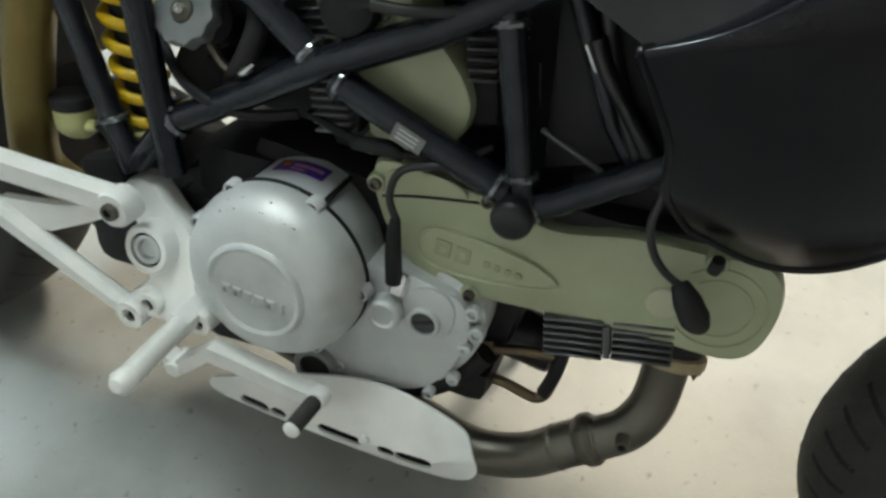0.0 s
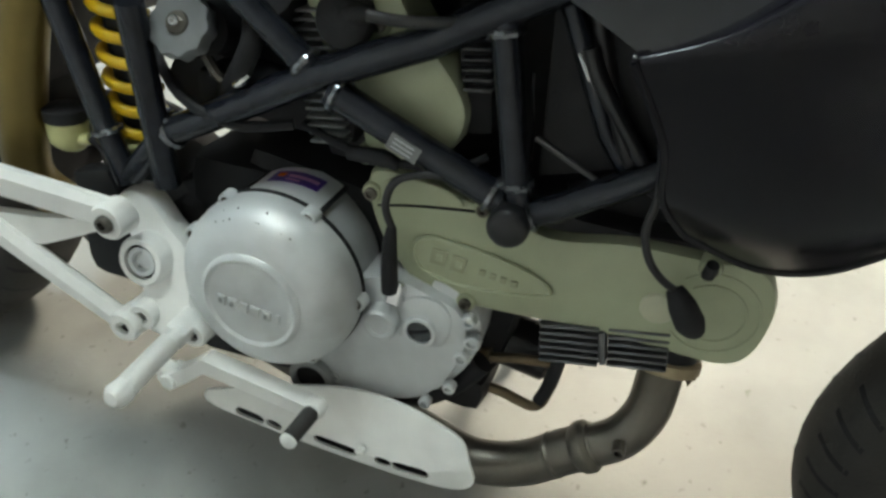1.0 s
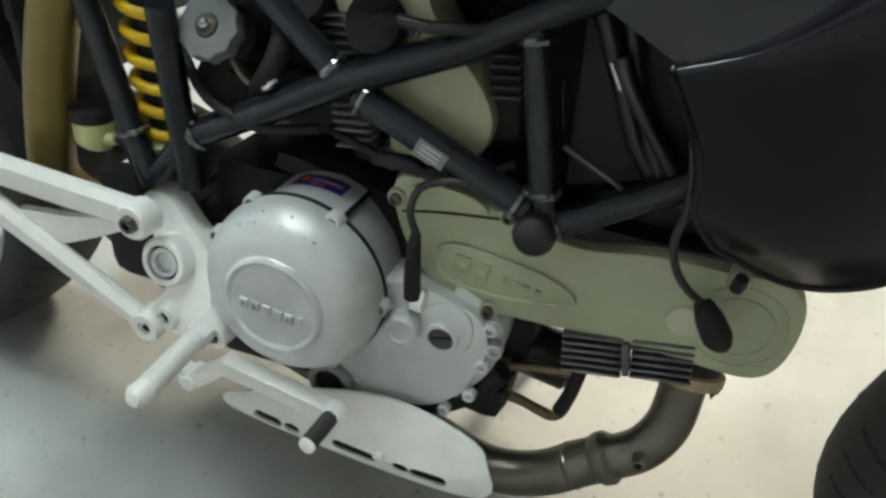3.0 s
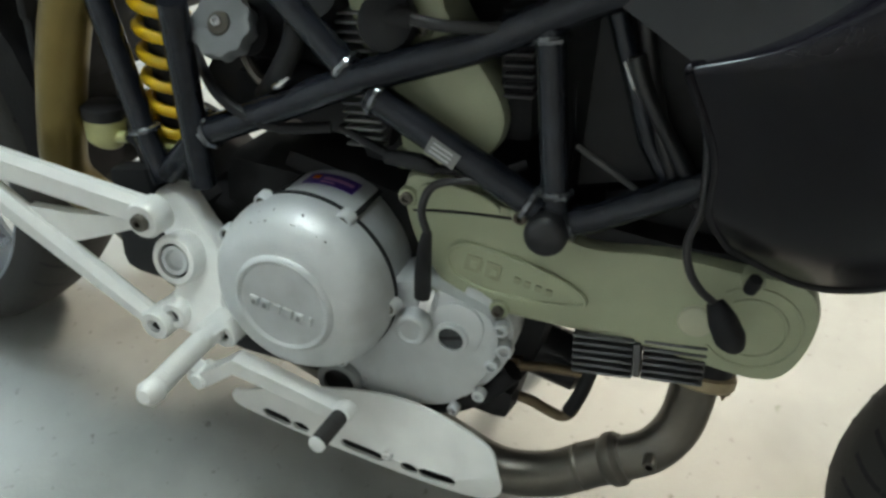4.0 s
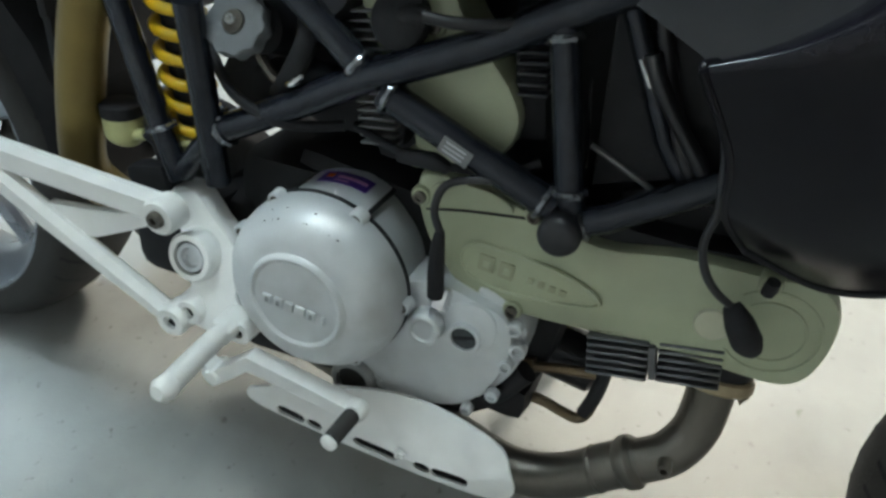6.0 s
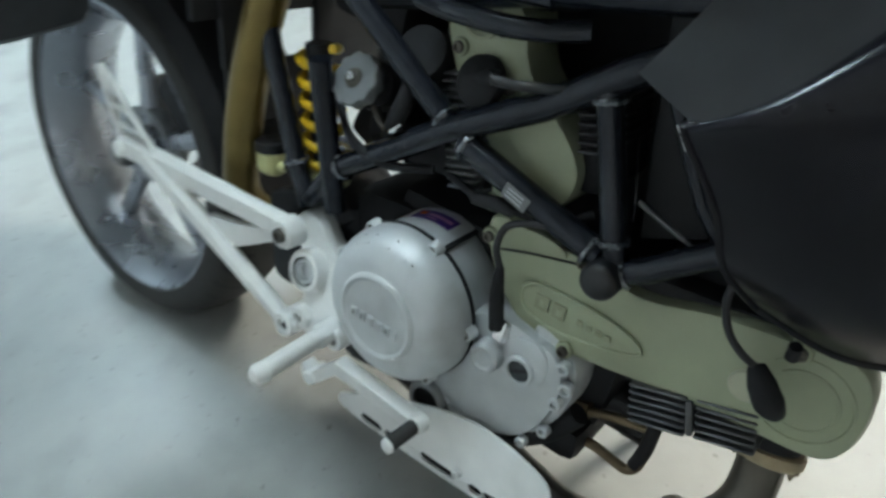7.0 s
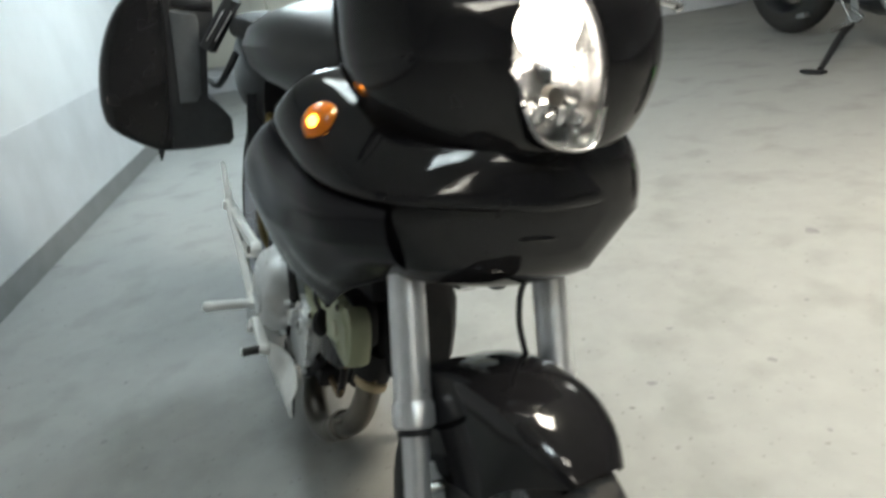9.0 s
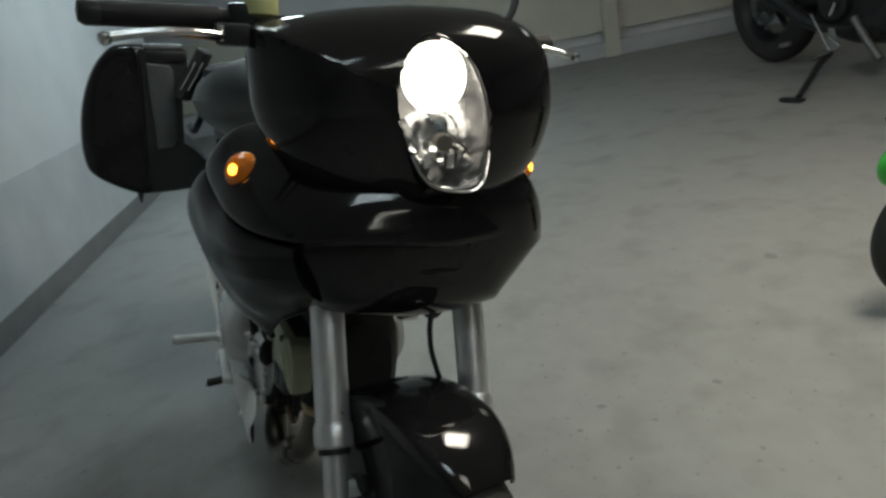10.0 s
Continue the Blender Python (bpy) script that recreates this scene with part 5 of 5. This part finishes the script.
for k in range(9):
    y = 0.018 + k * 0.0125
    part("reflector_facet", box((1.447, y, 0.915 + 0.008 * math.sin(k * 2.1)), (0.02, 0.010, 0.03), (0, 20 + 10 * math.sin(k * 1.7), 25 * math.sin(k)), 0.002), M_CHROME, hl)
part("lens", thicken(loft([[(1.484 - 0.22 * (z - 0.88) + o, 0.07 + (y - 0.07) * k, 0.985 + (z - 0.985) * k) for y, z in lamp_loop] for k, o in ((0.96, 0.0), (0.9, 0.008), (0.7, 0.016), (0.4, 0.021), (0.02, 0.023))], caps=False), 0.003), M_GLASS, hl, "clear glass lens").visible_shadow = False
# lit bulb, made as wide as its glare: the bloom is part of the disc
part("bulb", lathe([(0, 0.008), (0.030, 0.006), (0.044, 0.0), (0.036, -0.010), (0, -0.016)], pose(1.432, 0.072, 1.030, 0, 90, 0) @ Matrix.Diagonal((1.1, 1.1, 1.0, 1)), 40), M_HEAD_ON, hl)
rim_pts = [Vector((1.4855 - 0.22 * (z - 0.88), 0.07 + (y - 0.07) * 0.985, 0.985 + (z - 0.985) * 0.985)) for y, z in lamp_loop if z < 0.93]
part("chrome_rim", tube(rim_pts, 0.0022, 8, straight=True), M_CHROME, hl, "thin bright rim under the lens")
part("bulb_shade", lathe([(0, 0.006), (0.012, 0.004), (0.014, -0.01), (0, -0.012)], pose(1.445, 0.085, 0.94, 0, 90, 0), 20), M_STEEL, hl)

# tank, seat
part("fuel_tank", loft([[(x, 0.03 + hw * math.cos(2 * math.pi * k / 20), z + hz * math.sin(2 * math.pi * k / 20)) for k in range(20)] for x, hw, z, hz in ((0.50, 0.10, 0.88, 0.05), (0.58, 0.15, 0.90, 0.08), (0.72, 0.225, 0.945, 0.10), (0.86, 0.252, 0.955, 0.105), (0.98, 0.235, 0.960, 0.10), (1.1, 0.18, 0.965, 0.08), (1.2, 0.13, 0.97, 0.05))], n=4), M_SATIN, bike, "satin black fuel tank")
part("seat", loft([[(x, 0.03 + hw * math.copysign(abs(math.cos(t)) ** 0.6, math.cos(t)), z + hz * math.copysign(abs(math.sin(t)) ** 0.7, math.sin(t))) for t in [2 * math.pi * k / 20 for k in range(20)]] for x, hw, z, hz in ((-0.45, 0.10, 0.95, 0.03), (-0.2, 0.15, 0.965, 0.045), (0.1, 0.18, 0.975, 0.045), (0.32, 0.18, 0.975, 0.045), (0.48, 0.15, 0.955, 0.04), (0.56, 0.10, 0.93, 0.04))], n=3), M_MATTE, bike, "black seat")

# bars, levers
hb = part("handlebar", tube([(1.24, -0.10, 1.06), (1.30, -0.17, 1.097), (1.34, -0.36, 1.094)], 0.011, 14), M_SATIN, bike)
part("handlebar", tube([(1.20, 0.19, 1.06), (1.19, 0.25, 1.09), (1.13, 0.42, 1.09)], 0.011, 14), M_SATIN, bike)
part("grip", tube([(1.313, -0.205, 1.096), (1.338, -0.352, 1.094)], 0.0165, 18, straight=True), M_MATTE, hb, "black rubber grip")
part("bar_end", lathe([(0, 0.022), (0.012, 0.020), (0.017, 0.012), (0.017, -0.006), (0, -0.006)], Matrix.Translation((1.339, -0.357, 1.094)) @ Vector((0.17, -1, 0)).to_track_quat("Z", "Y").to_matrix().to_4x4(), 20), M_SATIN, hb)
part("grip", tube([(1.17, 0.29, 1.09), (1.13, 0.42, 1.09)], 0.0165, 18, straight=True), M_RUBBER, bike, "black rubber grip")
lev = part("brake_lever", tube([(1.352, -0.205, 1.072), (1.375, -0.25, 1.074), (1.385, -0.30, 1.071), (1.388, -0.338, 1.064)], [0.008, 0.0065, 0.0055, 0.006], 12), M_CHROME, bike, "polished brake lever")
part("lever_ball", lathe([(0, 0.009), (0.007, 0.006), (0.009, 0), (0.007, -0.006), (0, -0.009)], pose(1.389, -0.345, 1.062), 16), M_CHROME, lev)
part("lever_perch", box((1.335, -0.185, 1.075), (0.05, 0.05, 0.03), (0, 0, -12), 0.008), M_SATIN, bike)
part("brake_reservoir", lathe([(0, 0.03), (0.020, 0.03), (0.024, 0.024), (0.024, -0.02), (0.016, -0.026), (0, -0.026)], pose(1.31, -0.145, 1.125), 24), M_FLUID, bike, "pale yellow brake fluid cup")
part("bar_clamp", box((1.235, -0.095, 1.065), (0.05, 0.03, 0.04), (0, 0, -12), 0.006), M_SATIN, bike)
part("reservoir_hose", tube([(1.31, -0.145, 1.10), (1.325, -0.165, 1.09), (1.33, -0.185, 1.08)], 0.005, 8), M_MATTE, bike)
part("clutch_cable", tube([(1.27, 0.255, 1.085), (1.31, 0.20, 1.10), (1.30, 0.12, 1.09)], 0.004, 8), M_MATTE, bike)
part("brake_line", tube([(1.33, -0.17, 1.08), (1.345, -0.12, 1.10), (1.30, -0.06, 1.085), (1.24, 0.0, 1.02)], 0.004, 8), M_MATTE, bike)
part("lever_pivot", lathe([(0, 0.008), (0.006, 0.008), (0.007, 0.006), (0.007, -0.012), (0, -0.012)], pose(1.352, -0.205, 1.078), 14), M_CHROME, bike)
part("switch_box", box((1.30, -0.165, 1.097), (0.045, 0.05, 0.045), (0, 0, -12), 0.01), M_SATIN, bike)
lev = part("clutch_lever", tube([(1.29, 0.27, 1.078), (1.30, 0.32, 1.078), (1.31, 0.365, 1.069)], [0.007, 0.006, 0.0055], 12), M_CHROME, bike, "polished clutch lever")
part("lever_ball", lathe([(0, 0.009), (0.007, 0.006), (0.009, 0), (0.007, -0.006), (0, -0.009)], pose(1.311, 0.372, 1.068), 16), M_CHROME, lev)
part("mirror_stem", tube([(1.30, 0.235, 1.10), (1.29, 0.26, 1.14), (1.27, 0.28, 1.20)], 0.007, 10), M_SATIN, bike)
part("mirror_stem", tube([(1.28, -0.13, 1.10), (1.27, -0.15, 1.16), (1.25, -0.18, 1.22)], 0.007, 10), M_SATIN, bike)

# pannier: outer lid, inner shell, foot
pan = thing("pannier", BIKE, "glossy black hard pannier hung beside the rear wheel", "pannier")


def rounded(x, y0, y1, z0, z1, taper, r=0.05, n=5):
    loop = []
    for cy, cz, a0 in ((y0 + r, z0 + r + taper, 180), (y1 - 0.01, z0 + 0.01, 270), (y1 - 0.01, z1 - 0.01, 0), (y0 + r, z1 - r - taper * 0.5, 90)):
        rr = r if cy < (y0 + y1) / 2 else 0.01
        for k in range(n):
            a = math.radians(a0 + 90 * k / (n - 1))
            loop.append((x, cy + rr * math.cos(a), cz + rr * math.sin(a)))
    return loop


LID = [(-0.312, 1.056), (-0.355, 1.056), (-0.400, 1.046), (-0.440, 1.005), (-0.472, 0.94), (-0.493, 0.86), (-0.500, 0.78), (-0.496, 0.715), (-0.478, 0.668), (-0.42, 0.630), (-0.352, 0.603), (-0.312, 0.602)]
lid_loop = [(p.y, p.z) for p in spline([(0, y, z) for y, z in LID], 3)]
lid = part("lid", loft([[(x, -0.312 + (y + 0.312) * ky, 0.83 + (z - 0.83) * kz) for y, z in lid_loop] for x, ky, kz in ((0.016, 0.80, 0.90), (0.010, 0.92, 0.965), (-0.01, 0.985, 0.99), (-0.06, 1.0, 1.0), (-0.32, 1.0, 1.0), (-0.41, 0.95, 0.96), (-0.44, 0.80, 0.88))], n=3), M_BLACK, pan, "glossy black pannier lid")
part("seam_band", loft([rounded(x, -0.322, -0.306, z0, z1, 0.0, 0.007) for x, z0, z1 in ((0.019, 0.64, 1.045), (-0.42, 0.64, 1.04))]), M_SATIN, pan)
SHELL = [(-0.312, 1.060), (-0.20, 1.062), (-0.185, 1.045), (-0.185, 0.97), (-0.205, 0.95), (-0.205, 0.76), (-0.17, 0.735), (-0.138, 0.70), (-0.132, 0.64), (-0.145, 0.622), (-0.25, 0.606), (-0.312, 0.602)]
shell = part("inner_shell", loft([[(x, -0.25 + (y + 0.25) * k, 0.83 + (z - 0.83) * k) for y, z in SHELL] for x, k in ((0.004, 0.95), (-0.006, 0.985), (-0.03, 1.0), (-0.40, 1.0), (-0.43, 0.94))]), M_SHELL, pan, "satin black inner pannier shell")
part("recess_panel", loft([[(x, y, z) for y, z in ((-0.306 + d, 1.003 - d), (-0.238, 0.998 - d), (-0.228 - d, 0.98), (-0.226 - d, 0.775), (-0.238, 0.752 + d), (-0.285 + d, 0.745 + d))] for x, d in ((-0.002, 0.0), (0.010, 0.0), (0.013, 0.004))]), M_CASE, shell, "grey plastic face of the pannier")
part("upper_ledge", box((0.004, -0.245, 1.025), (0.02, 0.115, 0.03), (0, 0, 0), 0.008), M_SATIN, shell)
part("foot", loft([[(-0.025 + dx * k, -0.343 + dy * k, z) for dx, dy in ((-0.03, -0.012), (0.03, -0.012), (0.03, 0.012), (-0.03, 0.012))] for k, z in ((1.0, 0.625), (0.7, 0.60), (0.15, 0.572))]), M_SATIN, pan)
part("carrier_rail", tube([(-0.38, -0.17, 0.78), (-0.1, -0.17, 0.79), (0.06, -0.165, 0.83), (0.12, -0.14, 0.90)], 0.010, 12), M_SATIN, pan)
# added gloss bead: its shape draws the highlight along the lid's front edge
part("lid_rim", tube([(0.010, -0.345, 1.048), (0.019, -0.328, 1.02), (0.021, -0.322, 0.93), (0.021, -0.322, 0.74), (0.019, -0.328, 0.66), (0.008, -0.345, 0.622)], 0.0055, 12), M_BLACK, lid, "glossy black rim added along the lid's front edge to catch a highlight")
arm = part("carrier_stay", beam((0.03, -0.206, 0.905), (0.07, -0.138, 1.045), 0.040, 0.05, 0.010), M_SHELL, pan, "dark grey grab arm with bright edges")
for q in (-0.017, 0.005):
    part("arm_edge", tube([(0.080, -0.195 + q, 0.930), (0.103, -0.150 + q, 1.012)], 0.0042, 8, straight=True), M_CHROME, arm)


# ---- the other motorcycles ----
def parked_bike(label, m, paint, guard_paint):
    t = thing("parked_motorcycle", m, label, "motorcycle", "parked motorcycles")
    w = wheel("wheel", (0, 0, 0.33), 0.33, 0.15, 0.22, t, 0, 5, False, M_SATIN)
    part("brake_disc", lathe([(0.05, -0.003), (0.11, -0.003), (0.11, 0.003), (0.05, 0.003)], out_y(0, -0.07, 0.33), 36, closed=True), M_FIN, w)
    part("swingarm", beam((0, -0.10, 0.33), (0.55, -0.10, 0.38), 0.07, 0.03), M_SATIN, t)
    part("engine", box((0.72, 0, 0.38), (0.42, 0.34, 0.36), (0, 6, 0), 0.05), M_MATTE, t)
    part("engine_cover", lathe([(0, 0.03), (0.07, 0.03), (0.09, 0.015), (0.095, -0.02), (0, -0.02)], out_y(0.66, -0.185, 0.36), 32), M_SATIN, t)
    part("belly", loft([[(x, hw * math.cos(2 * math.pi * k / 14), z + hh * math.sin(2 * math.pi * k / 14)) for k in range(14)] for x, hw, z, hh in ((0.50, 0.10, 0.22, 0.05), (0.7, 0.17, 0.22, 0.09), (0.95, 0.17, 0.30, 0.14), (1.15, 0.08, 0.42, 0.16))], n=2), paint, t)
    part("tail", loft([[(x, hw * math.cos(2 * math.pi * k / 14), z + hh * math.sin(2 * math.pi * k / 14)) for k in range(14)] for x, hw, z, hh in ((-0.25, 0.05, 0.92, 0.03), (0.1, 0.12, 0.84, 0.07), (0.5, 0.15, 0.80, 0.08), (0.9, 0.18, 0.85, 0.14), (1.1, 0.12, 0.9, 0.10))], n=2), paint, t)
    part("exhaust", tube([(0.75, -0.14, 0.22), (0.5, -0.17, 0.25), (0.2, -0.18, 0.40)], [0.025, 0.03, 0.045], 18), M_SATIN, t)
    ft = part("foot_plate", plate([(0.63, 0.15), (0.66, 0.13), (0.73, 0.145), (0.745, 0.165), (0.71, 0.19), (0.695, 0.24), (0.66, 0.24), (0.665, 0.19)], -0.225, -0.215, 0.003), M_ALU_DARK, t, "dull metal heel plate")
    part("foot_peg", tube([(0.655, -0.21, 0.13), (0.648, -0.32, 0.110)], 0.011, 12, straight=True), M_CHROME, ft)
    part("pedal", tube([(0.685, -0.235, 0.20), (0.72, -0.235, 0.18), (0.745, -0.235, 0.162), (0.725, -0.235, 0.145), (0.684, -0.235, 0.139)], 0.007, 10), M_CHROME, ft)
    part("shift_rod", tube([(0.684, -0.235, 0.142), (0.570, -0.24, 0.309)], 0.006, 10, straight=True), M_CHROME, t)
    part("toe_lever", tube([(0.685, -0.235, 0.30), (0.704, -0.235, 0.325), (0.72, -0.235, 0.36)], 0.008, 10), M_CHROME, t)
    part("caliper", box((0.195, -0.09, 0.122), (0.065, 0.04, 0.025), (0, -8, 0), 0.008), M_ALU_DARK, w)
    for x, z in ((-0.009, 0.239), (0.01, 0.31), (0.06, 0.28), (0.05, 0.21), (-0.05, 0.28), (0.10, 0.34)):
        part("hub_nut", lathe([(0, 0.012), (0.010, 0.012), (0.013, 0.004), (0.013, -0.01), (0, -0.01)], out_y(x, -0.088, z), 8), M_ALU_DARK, w)
    part("down_pipe", tube([(0.77, -0.18, 0.28), (0.85, -0.18, 0.18), (0.925, -0.18, 0.10)], 0.018, 14), M_FIN, t)
    part("side_stand", tube([(0.64, -0.20, 0.12), (0.66, -0.26, 0.09), (0.92, -0.60, 0.02)], [0.020, 0.017, 0.012], 12, straight=True), M_SATIN, t)
    part("stand_foot", box((0.895, -0.612, 0.012), (0.11, 0.04, 0.012), (0, 0, 10), 0.004), M_SATIN, t)
    if guard_paint:
        part("mudguard", loft([[(x, hw * math.cos(2 * math.pi * k / 18), z + hh * math.sin(2 * math.pi * k / 18)) for k in range(18)] for x, hw, z, hh in ((-0.305, 0.01, 0.70, 0.015), (-0.295, 0.035, 0.70, 0.05), (-0.26, 0.06, 0.71, 0.085), (-0.18, 0.075, 0.73, 0.10), (0.05, 0.08, 0.76, 0.09), (0.3, 0.06, 0.76, 0.05))], n=3), guard_paint, t)
    return t


parked_bike("black sports motorcycle parked on its side stand", pose(-2.1, 4.42, 0, 0, 0, -8) @ Matrix.Scale(1.4, 4), M_SATIN, None)
parked_bike("small black motorcycle with a bright green mudguard", pose(1.16, 1.68, 0, 0, 0, 72) @ Matrix.Scale(0.6, 4), M_SATIN, M_GREEN)
